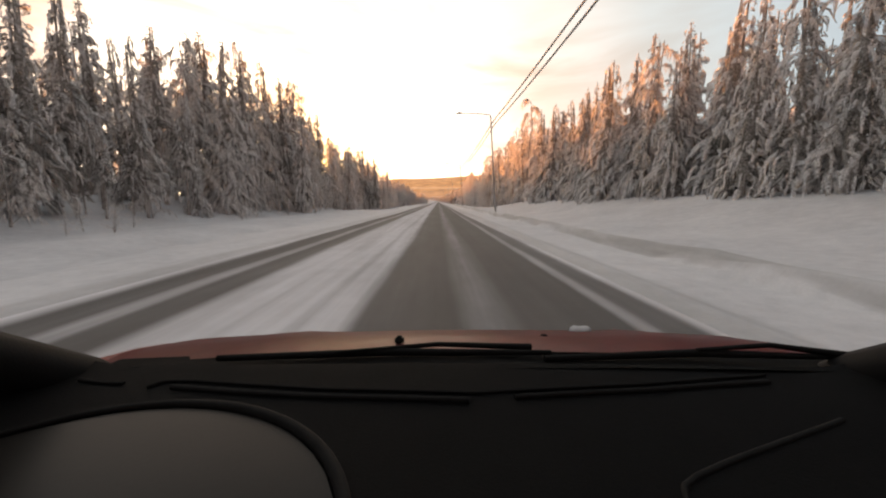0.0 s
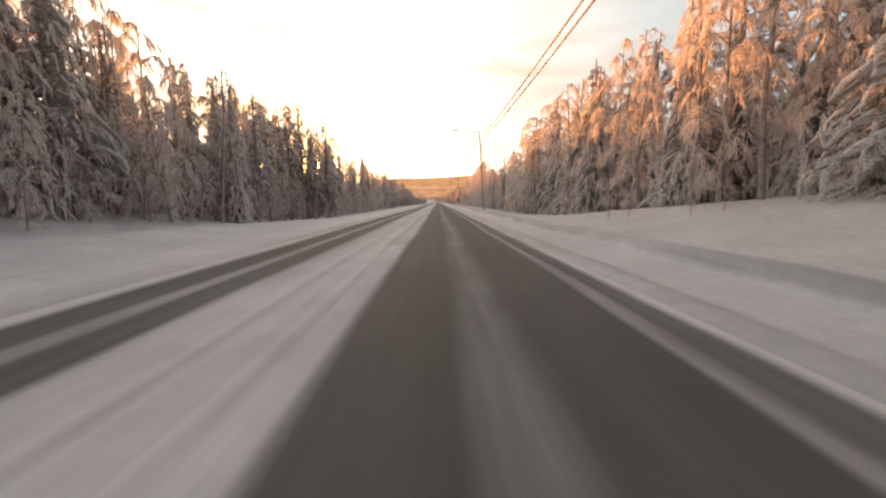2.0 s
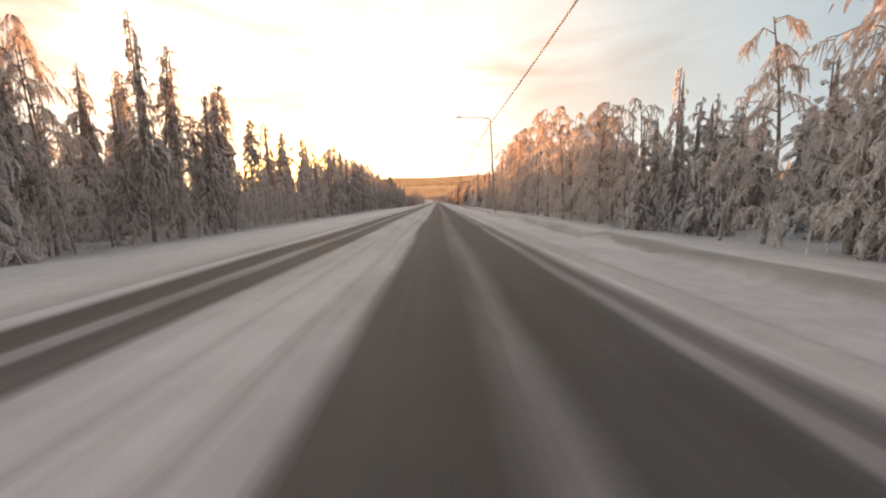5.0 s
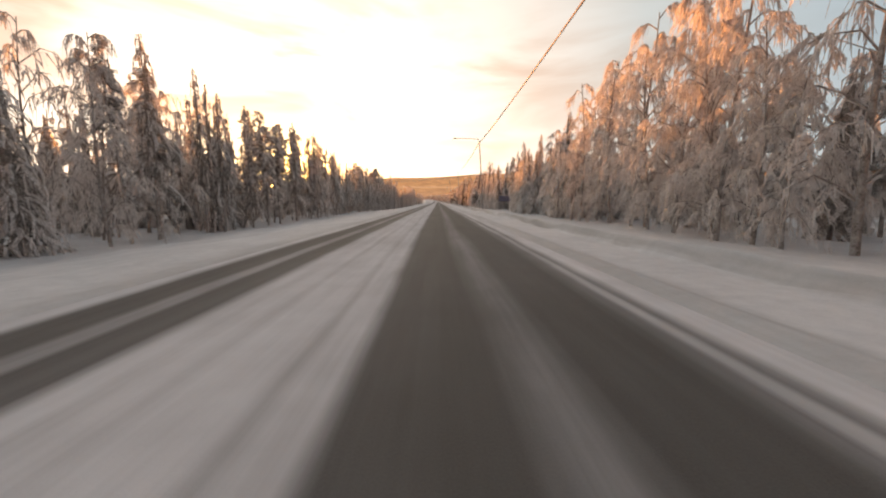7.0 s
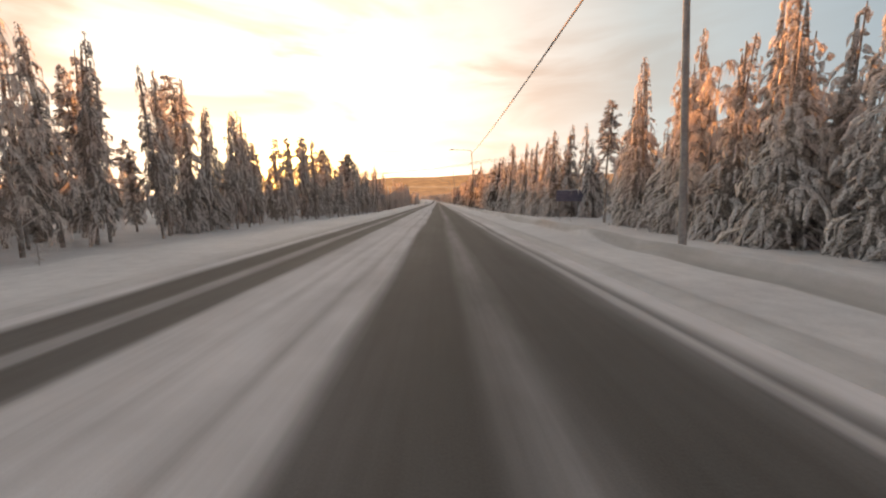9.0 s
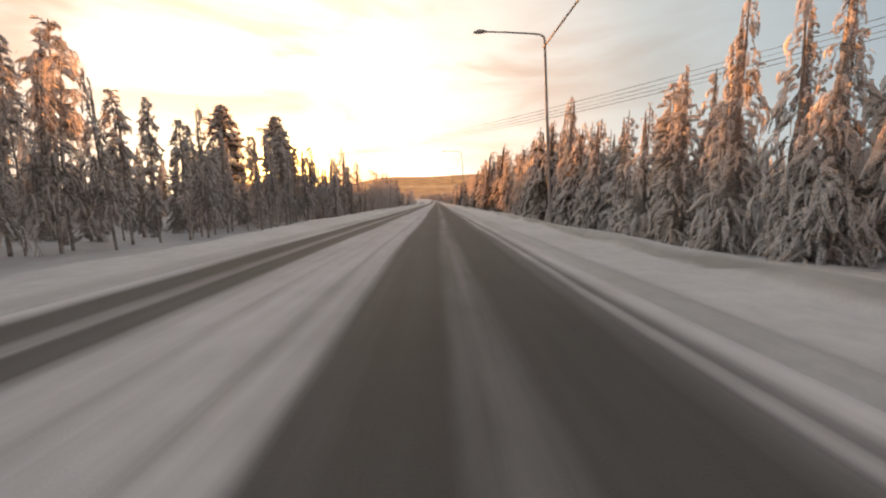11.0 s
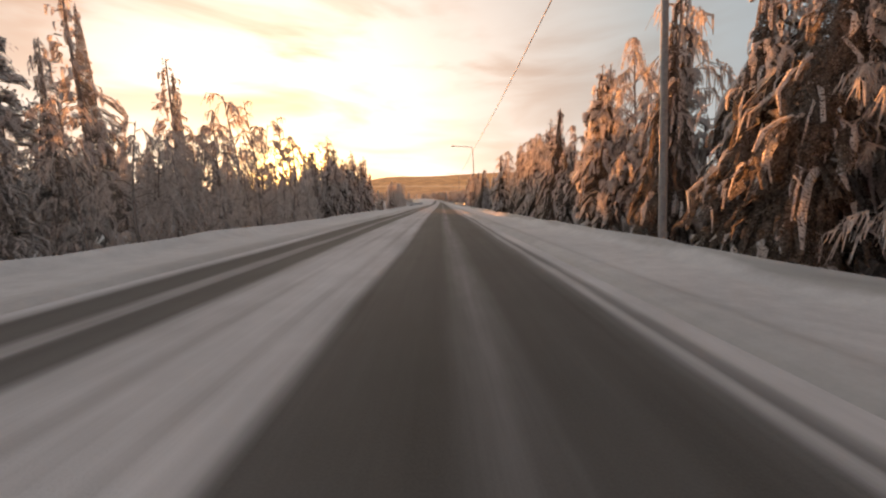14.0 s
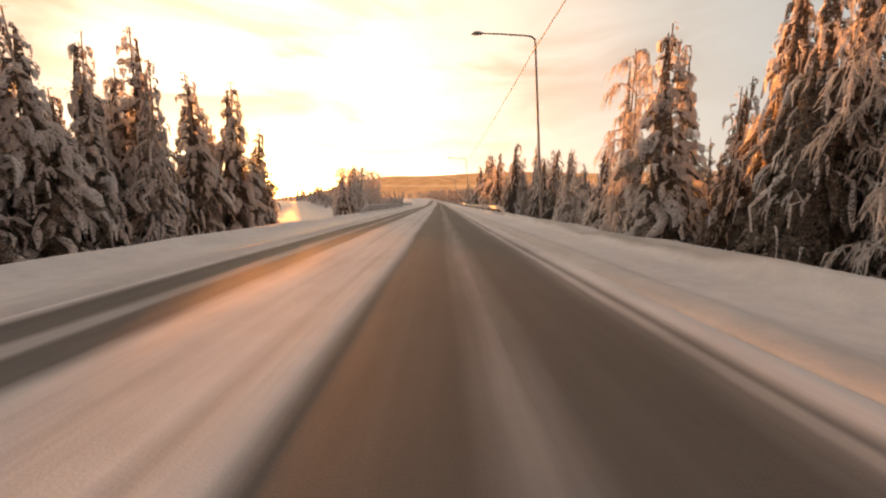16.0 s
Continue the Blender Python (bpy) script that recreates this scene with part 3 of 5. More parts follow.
def tree_thing(kind, made, label, needles=NEEDLES):
    """A tree as a thing: trunk, crown and its load of snow or frost."""
    T, a, b, core = made
    root = new(kind)
    root.empty_display_size = 0.3
    part("trunk", strips_mesh("trunk", [T], BARK, True), root)
    if kind == "birch":
        tagged(part("branch_frame", strips_mesh("branch_frame", a, BARK, True), root), kind="stuff")
        part("crown", strips_mesh("crown", b, FROST_TWIG, smooth=False), root, "fine twigs white with hoar frost")
    else:
        part("crown", strips_mesh("crown", a[:-1], needles), root)
        tagged(part("twig_fringe", strips_mesh("twig_fringe", a[-1:], FROST_TWIG, smooth=False), root, "thin hanging twigs white with frost"), kind="stuff")
        part("inner_crown", strips_mesh("inner_crown", [core], needles, True), root)
        load = part("snow_load", strips_mesh("snow_load", b, BOUGH_SNOW), root, "thick snow lying on the boughs")
        tagged(load, kind="stuff")
    return tagged(root, label, "tree", group="trees along the road")


SPRUCE_LABELS = ["tall spruce with drooping boughs under heavy snow", "narrow snow-laden spruce standing at the forest edge",
                 "ragged spruce crusted with snow and frost"]
SPRUCES = [tree_thing("spruce", spruce(s, 10.0, r, bare, wh, ea, fat, 1.0, sag, col, rg), SPRUCE_LABELS[i % 3])
           for i, (s, r, bare, wh, ea, fat, sag, col, rg) in enumerate([
               (3, 1.75, 0.03, 24, 8, 0.072, 0.66, 1.08, 0.30), (5, 1.5, 0.05, 25, 7, 0.068, 0.74, 1.02, 0.35), (8, 1.95, 0.02, 23, 9, 0.075, 0.62, 1.12, 0.30),
               (11, 1.35, 0.06, 25, 7, 0.068, 0.7, 0.98, 0.35), (14, 1.7, 0.04, 23, 8, 0.075, 0.66, 1.06, 0.40), (17, 1.3, 0.04, 25, 7, 0.07, 0.74, 0.96, 0.30)])]
PILLOW_SPRUCES = [tree_thing("spruce", spruce(s, 10.0, r, 0.02, wh, ea, fat, 1.15, 0.7, col, 0.4, skirt=1.2, low_snow=0.5), "broad spruce bowed under big pillows of snow", BROWN_NEEDLES)
                  for s, r, wh, ea, fat, col in [(121, 2.0, 20, 9, 0.12, 0.9), (123, 2.2, 19, 10, 0.125, 0.95), (126, 1.7, 21, 8, 0.115, 0.85)]]
SECOND_STOCK = [spruce(s, 10.0, r, 0.05, 18, 8, 0.16, 1.0, 0.8, col, 0.35, 5, 0, drops=9) for s, r, col in [(71, 1.7, 0.85), (73, 1.4, 0.78), (76, 1.9, 0.9)]]
BACK_SPRUCES = [tree_thing("spruce", made, "snow-laden spruce behind the first row of trees") for made in SECOND_STOCK]
SECOND_STOCK += [spruce(s, 10.0, r, 0.3, 16, 7, 0.12, 0.8, 0.65, 0.95, 0.4, 5, 0, 0.3, 9, 1.5, 0.3) for s, r in [(78, 1.3), (79, 1.5), (80, 1.15)]]
WIDE_DARK = [tree_thing("spruce", spruce(s, 10.0, r, 0.02, 25, 9, 0.06, 0.8, 0.85, col, 0.4, 10, 2, 0.5, 18, 1.7, 0.2), "broad brownish spruce with dark boughs and patches of snow", BROWN_NEEDLES)
             for s, r, col in [(141, 1.7, 0.9), (143, 1.9, 0.95), (145, 1.5, 0.85)]]
DARK_SPRUCES = [tree_thing("spruce", spruce(s, 10.0, r, bare, 23, 8, 0.06, 0.8, 0.6, col, 0.45, 20, 1, 0.32, 16, 1.8, 0.6), "thin shaded spruce with bare lower trunk and patchy snow")
                for s, r, bare, col in [(41, 1.4, 0.34, 1.02), (43, 1.65, 0.26, 1.12), (46, 1.25, 0.42, 0.92), (48, 1.5, 0.16, 1.08)]]
PILLAR_SPRUCES = [tree_thing("spruce", spruce(151, 10.0, 0.78, 0.01, 26, 8, 0.095, 1.0, 1.0, 0.5, 0.35, low_snow=0.8), "very narrow spruce standing alone before the forest")]
PINES = [tree_thing("pine", pine(s, 10.0, r, lo), "slender pine with a bare trunk and snowy crown") for s, r, lo in [(21, 1.35, 0.42), (23, 1.2, 0.5), (26, 1.55, 0.4)]]
BROAD_PINES = [tree_thing("pine", pine(s, 10.0, r, lo, 24.0, 30), "tall pine with a full dark crown under snow", BROWN_NEEDLES) for s, r, lo in [(29, 2.0, 0.38)]]
BIRCHES = [tree_thing("birch", birch(s, 10.0, r, n, ar, lo, 1.1), lab) for s, r, n, ar, lo, lab in
           [(31, 2.1, 2000, 0.6, 0.08, "frost-covered birch with arching twigs"), (34, 1.8, 1750, 0.9, 0.1, "frosted birch bowed under its load of rime"),
            (37, 2.4, 2150, 0.5, 0.06, "broad birch white with hoar frost")]]
BARE_BIRCHES = [tree_thing("birch", birch(51, 10.0, 1.2, 420, 0.3, 0.3), "thin open birch with frosted twigs")]
SHRUBS = [tree_thing("birch", birch(s, 10.0, 3.2, 900, 0.5, 0.03, 1.5), "low frosted birch bush beside the snow bank") for s in (81, 83)]
BACK_BIRCHES = [tree_thing("birch", birch(s, 10.0, 2.6, 700, 0.5, 0.08, 1.7), "frosted birch in the second row of trees") for s in (85, 87)]
used = set()
SECOND_ROW = []          # (stock, place, height, width) of the spruces behind the first row


def plant(stock, i, x, y, h, wide=1.0):
    src = stock[i % len(stock)]
    rng = random.Random(int(x * 131 + y * 977))
    x = x + float(road_shift(y))
    k = h / 10.0
    m = Matrix.Translation((x, y, float(land(x, y)) - 0.05)) @ pose(0, 0, 0, rng.uniform(-2, 2), rng.uniform(-2, 2), rng.uniform(0, 360))
    m = m @ Matrix.Diagonal((k * wide, k * wide, k, 1))
    if src.name in used:
        ob = copy_thing(src, m)
        ob.matrix_basis = m
    else:
        used.add(src.name)
        src.matrix_basis = m


# single trees that stand out: place, height of the tip over the road, kind
RIGHT_NEAR = [(18.8, 44.3, 15.4, "s"), (17.2, 30.0, 14.6, "s"), (21.0, 55.0, 16.4, "s"), (21.1, 67.5, 17.2, "s"), (18.1, 70.0, 19.7, "b"), (19.1, 82.8, 17.0, "t"),
              (15.0, 88.6, 14.2, "b"), (18.1, 89.5, 15.5, "b"), (16.4, 104.0, 12.6, "b"), (16.8, 109.7, 13.3, "b"), (17.2, 116.8, 14.1, "s"),
              (14.9, 119.9, 10.8, "b"), (16.5, 194.3, 16.0, "b"), (15.5, 187.0, 15.3, "b"), (14.8, 182.5, 14.4, "b"), (16.0, 177.0, 15.6, "b"), (15.2, 171.5, 15.0, "b"), (17.5, 200.0, 15.0, "b"), (18.9, 205.4, 13.9, "b"), (16.1, 215.3, 11.2, "b"), (19.9, 217.1, 13.6, "b"),
              (17.7, 229.2, 10.9, "s"), (18.7, 231.1, 13.2, "s"), (21.5, 241.3, 15.5, "s"), (19.7, 245.0, 14.6, "s"), (16.8, 246.3, 11.4, "p"), (22.9, 267.5, 13.5, "s")]
RIGHT_FAR = [(21.9, 315.5, 18.1, "s"), (19.6, 320.1, 14.9, "s"), (23.3, 322.6, 18.6, "s"), (19.1, 328.3, 12.9, "b"), (15.2, 342.0, 15.0, "s"), (23.8, 347.8, 17.5, "s"),
             (13.2, 348.6, 13.4, "s"), (13.0, 354.6, 11.5, "s"), (12.0, 364.7, 11.0, "s"), (14.6, 377.1, 12.5, "s"), (13.5, 380.6, 10.6, "s"), (13.0, 383.5, 9.6, "b"), (14.2, 388.3, 10.4, "s"), (12.2, 373.6, 10.0, "s"), (16.0, 384.5, 12.2, "s"), (16.5, 391.0, 11.0, "s"), (12.2, 385.6, 10.7, "s"),
             (10.9, 391.2, 9.6, "s"), (12.4, 394.0, 9.9, "t"), (12.8, 402.0, 5.7, "s")]
LEFT_NEAR = [(-37.0, 55.0, 21.0, "d"), (-25.0, 57.5, 17.5, "d"), (-26.0, 61.0, 16.8, "p"), (-24.5, 64.0, 16.2, "b"), (-25.2, 67.4, 21.0, "t"), (-26.5, 71.0, 16.5, "b"),
             (-24.0, 75.5, 15.6, "b"), (-27.0, 79.0, 16.0, "d"), (-23.4, 82.3, 13.2, "d"), (-25.0, 84.4, 15.2, "d"), (-24.5, 87.2, 15.0, "s"), (-25.5, 89.8, 15.8, "d"),
             (-26.0, 92.0, 15.0, "s"), (-32.0, 93.0, 18.8, "d"), (-21.8, 94.2, 13.3, "p"), (-27.0, 96.0, 16.0, "d"), (-25.6, 97.9, 14.3, "d"), (-24.6, 103.6, 15.3, "d"),
             (-18.6, 108.6, 14.3, "d"), (-24.8, 111.2, 13.6, "s"), (-20.0, 111.5, 12.0, "d"), (-21.8, 113.2, 12.5, "p"), (-27.3, 113.5, 16.9, "d")]
LEFT_MIDDLE = [(-21.0, 116.0, 13.2, "b"), (-22.0, 120.6, 13.4, "s"), (-20.5, 123.5, 11.5, "d"), (-25.2, 127.5, 11.9, "d"), (-27.1, 131.2, 16.8, "t"), (-24.7, 143.5, 11.1, "s"),
               (-24.8, 151.2, 11.6, "d"), (-30.3, 153.2, 13.8, "d"), (-25.3, 172.0, 13.5, "s"), (-22.0, 182.5, 11.6, "s"), (-21.8, 199.0, 12.4, "s"), (-23.2, 202.8, 12.1, "s"),
               (-31.1, 203.7, 16.6, "s"), (-34.0, 213.0, 13.7, "s"), (-23.8, 213.5, 11.2, "b"), (-22.0, 217.8, 10.8, "b"), (-22.0, 224.7, 12.2, "b"), (-21.2, 228.5, 10.6, "b"),
               (-31.0, 230.0, 11.7, "d"), (-26.4, 232.2, 13.6, "t"), (-22.6, 243.6, 12.2, "s"), (-23.5, 247.5, 10.8, "s"), (-27.2, 249.4, 14.1, "p"), (-26.3, 258.9, 13.0, "s")]
# the first three spruces are added to block low sun from the road
LEFT_FAR = [(-21.5, 332.0, 10.5, "s"), (-19.8, 328.0, 9.5, "s"), (-31.0, 356.5, 10.0, "s"), (-24.0, 336.0, 8.8, "s"), (-26.0, 332.5, 9.4, "s"), (-22.0, 340.0, 9.0, "s"), (-27.5, 337.0, 9.5, "d"), (-25.5, 338.5, 9.4, "w"), (-26.8, 319.0, 15.2, "q"), (-22.0, 310.3, 11.5, "p"), (-15.0, 371.9, 8.4, "t"), (-15.5, 388.3, 8.4, "s"), (-41.0, 265.0, 15.3, "d"), (-29.2, 265.4, 14.7, "s"), (-27.7, 284.0, 14.0, "p"), (-30.4, 330.3, 14.6, "q"), (-23.5, 343.0, 11.8, "w"), (-24.1, 353.1, 15.5, "w"),
            (-34.8, 352.4, 10.8, "s"), (-38.2, 356.0, 9.4, "s"), (-14.3, 355.8, 8.8, "t"), (-21.9, 358.2, 12.9, "w"), (-15.7, 362.7, 9.2, "t"), (-15.4, 366.9, 8.3, "b"),
            (-15.2, 380.0, 9.4, "s"), (-17.7, 384.1, 11.5, "s"), (-16.0, 390.2, 8.8, "s"), (-16.2, 394.0, 10.6, "s"), (-15.0, 396.4, 9.2, "s"),
            (-17.2, 399.4, 9.4, "s"), (-15.8, 402.2, 10.5, "s"), (-15.3, 404.9, 7.5, "s")]
SINGLE = RIGHT_NEAR + RIGHT_FAR + LEFT_NEAR + LEFT_MIDDLE + LEFT_FAR + [(-18.6, 50.4, 14.3, "n"), (-32.5, 314.5, 15.8, "q")]

# height of the tree tops over the road along each side: (metres along the road, height)
TOPS = {-1: [(0, 14.5), (26, 14.0), (33, 15.5), (45, 17.0), (60, 18.0), (70, 17.0), (78, 15.0), (95, 15.2), (110, 13.5), (118, 13.6), (128, 10.8), (145, 12.8), (160, 11.5),
             (175, 11.0), (190, 12.4), (205, 12.3), (228, 12.8), (240, 11.4), (258, 9.0), (270, 11.5), (290, 10.0), (297, 8.4), (304, 12.0), (315, 11.8), (325, 8.6), (335, 8.4),
             (342, 11.0), (350, 12.4), (358, 12.0), (366, 9.0), (380, 10.0), (400, 10.3), (410, 6.4), (420, 6.2), (432, 7.4), (455, 9.2), (462, 6.0), (480, 4.2)],
        1: [(0, 13.5), (28, 14.5), (45, 14.5), (56, 15.2), (68, 17.6), (77, 16.0), (93, 18.6), (103, 17.0), (112, 14.6), (120, 12.6), (133, 12.3), (144, 11.2), (160, 12.5),
            (175, 12.2), (187, 14.4), (196, 15.4), (203, 14.0), (215, 12.5), (230, 12.0), (240, 13.0), (247, 10.6), (255, 11.8), (272, 12.8), (287, 10.2), (294, 11.4),
            (308, 14.4), (320, 12.8), (334, 13.8), (349, 15.2), (358, 12.4), (367, 10.6), (376, 12.0), (383, 10.2), (391, 12.0), (399, 11.0), (403, 6.0), (416, 7.0), (424, 8.6), (432, 10.4), (446, 11.6), (470, 11.0), (520, 9.0)]}

# the rest of the forest edge: (side, from, to, step, line, depth, share of the full height, mix of spruce, pillow spruce, dark spruce, pine, birch)
EDGE_RIGHT = [
    (1, 6, 62, 2.1, 15.0, 4.5, 0.93, (0.90, 0.0, 0.0, 0.0, 0.10)),
    (1, 62, 100, 2.4, 15.0, 4.5, 0.92, (0.35, 0.0, 0.0, 0.0, 0.65)),
    (1, 100, 150, 2.4, 14.0, 4.5, 0.93, (0.25, 0.0, 0.0, 0.0, 0.75)),
    (1, 150, 212, 2.4, 14.5, 4.0, 0.93, (0.10, 0.0, 0.0, 0.0, 0.90)),
    (1, 212, 300, 2.2, 15.5, 4.0, 0.90, (0.90, 0.0, 0.0, 0.03, 0.07)),
]
EDGE_RIGHT_FAR = [
    (1, 300, 345, 2.3, 15.6, 4.0, 0.88, (0.55, 0.15, 0.05, 0.0, 0.25)),
    (1, 345, 399, 2.4, 12.2, 4.0, 0.94, (0.15, 0.55, 0.1, 0.0, 0.2)),
    (1, 352, 376, 2.4, 12.4, 2.5, 0.62, (0.1, 0.5, 0.2, 0.0, 0.2)),
    (1, 399, 432, 3.2, 12.5, 4.0, 0.95, (0.2, 0.6, 0.0, 0.0, 0.2)),
    (1, 432, 468, 3.2, 10.6, 3.0, 0.95, (0.1, 0.7, 0.0, 0.0, 0.2)),
]
EDGE_LEFT = [
    (-1, 10, 75, 1.9, 21.0, 6.0, 1.05, (0.18, 0.0, 0.44, 0.04, 0.34)),
    (-1, 10, 112, 4.2, 20.0, 2.0, 0.42, (0.1, 0.0, 0.2, 0.0, 0.7)),
    (-1, 75, 112, 2.0, 19.5, 5.5, 1.02, (0.12, 0.0, 0.42, 0.06, 0.40)),
    (-1, 112, 150, 2.0, 19.5, 5.5, 1.0, (0.20, 0.0, 0.44, 0.08, 0.28)),
    (-1, 112, 170, 3.0, 19.0, 1.5, 0.32, (0.0, 0.0, 0.0, 0.0, 1.0)),
    (-1, 150, 235, 2.2, 20.0, 5.5, 0.97, (0.13, 0.0, 0.40, 0.22, 0.25)),
    (-1, 235, 300, 2.2, 20.5, 5.5, 0.97, (0.03, 0.0, 0.53, 0.40, 0.04)),
]
EDGE_LEFT_FAR = [
    (-1, 300, 350, 2.4, 20.0, 5.0, 0.92, (0.06, 0.0, 0.58, 0.36, 0.0)),
    (-1, 298, 350, 2.4, 22.5, 2.5, 0.42, (0.1, 0.0, 0.0, 0.0, 0.9)),
    (-1, 346, 356, 2.2, 13.4, 4.5, 0.55, (0.1, 0.0, 0.1, 0.0, 0.8)),
    (-1, 356, 378, 2.2, 13.4, 4.5, 0.78, (0.1, 0.0, 0.1, 0.0, 0.8)),
    (-1, 346, 380, 2.0, 15.0, 3.0, 0.5, (0.0, 0.0, 0.0, 0.0, 1.0)),
    (-1, 375, 410, 2.8, 17.5, 3.0, 0.88, (0.25, 0.75, 0.0, 0.0, 0.0)),
    (-1, 375, 410, 3.4, 15.0, 3.5, 0.80, (0.2, 0.8, 0.0, 0.0, 0.0)),
    (-1, 412, 458, 2.3, 12.6, 4.0, 0.98, (0.0, 0.35, 0.0, 0.0, 0.65)),
]
EDGE = EDGE_RIGHT + EDGE_RIGHT_FAR + EDGE_LEFT + EDGE_LEFT_FAR


def top_at(side, y):
    return float(np.interp(y, *zip(*TOPS[side])))


def is_open(x, y):
    """The clearing by the river towards the low sun, and the cut under the power line."""
    d, w = y - 373.6, max(-x, 0.1)
    if x < -5 and 2.1 * w < d < 3.1 * w + 6 and y < 760:
        return True
    px, py = x + 29.5, y - 338.1
    return abs(px + py) * 0.7071 < 1.3 and -3 < (px - py) * 0.7071 < 100


KINDS = {"s": SPRUCES, "d": DARK_SPRUCES, "p": PINES, "b": BIRCHES, "t": BARE_BIRCHES, "w": [SPRUCES[0], SPRUCES[2], SPRUCES[4]], "n": PILLAR_SPRUCES, "q": BROAD_PINES}


def plant_edges():
    rng = random.Random(5)
    for n, (x, y, top, kind) in enumerate(SINGLE):
        stock = KINDS[kind]
        if kind == "s":
            stock = BACK_SPRUCES if abs(x) > 26 else WIDE_DARK if x > 0 and y > 340 and n % 2 else PILLOW_SPRUCES if y > (340 if x > 0 else 368) else SPRUCES
        plant(stock, n * 7 + int(y), x, y, top - float(land(x, y)), 1.2 if kind == "w" else 0.95 if kind != "s" else 0.85 + 0.3 * ((n * 37 % 10) / 10))
    for side, a, b, step, line, depth, share, (ps, pl, pd, pp, pb) in EDGE:
        y = a
        while y < b:
            for row in (0, 1):
                yy, xx = y + rng.uniform(-0.9, 0.9), side * (line + row * depth * 0.6 + rng.uniform(0, depth * 0.6))
                top = top_at(side, yy) * share * rng.uniform(0.84, 1.1) * (0.72 if rng.random() < 0.14 else 1.0)
                k, i, wide, skip = rng.random(), rng.randrange(100), rng.uniform(0.9, 1.2) if side > 0 or y > 340 or y < 75 else rng.uniform(0.8, 1.05) if y < 150 else rng.uniform(0.66, 0.95), rng.random()
                if (row and skip < 0.55) or is_open(xx, yy) or (-17 < xx < -10 and 292 < yy < 305) or (13 < xx < 19.5 and 243 < yy < 261) or any((xx - q[0]) ** 2 + (yy - q[1]) ** 2 < 2.2 for q in SINGLE):
                    continue
                hh = top - float(land(xx, yy))
                if row and k < ps + pl + pd:
                    SECOND_ROW.append((i, xx, yy, hh, wide))
                elif k < ps:
                    plant(SPRUCES, i, xx, yy, hh, wide)
                elif k < ps + pl:
                    plant(WIDE_DARK if side > 0 and yy > 340 and i % 5 < 3 else PILLOW_SPRUCES, i, xx, yy, hh, wide)
                elif k < ps + pl + pd:
                    plant(DARK_SPRUCES, i, xx, yy, hh, wide)
                elif k < ps + pl + pd + pp:
                    plant(PINES, i, xx, yy, hh, wide)
                elif hh < 6.5:
                    plant(SHRUBS, i, xx, yy, hh, wide)
                elif row:
                    plant(BACK_BIRCHES, i, xx, yy, hh, wide)
                elif i < 12:
                    plant(BARE_BIRCHES, i, xx, yy, hh, wide)
                else:
                    plant(BIRCHES, i, xx, yy, hh * (0.85 + 0.0015 * i), wide)
            y += step


plant_edges()


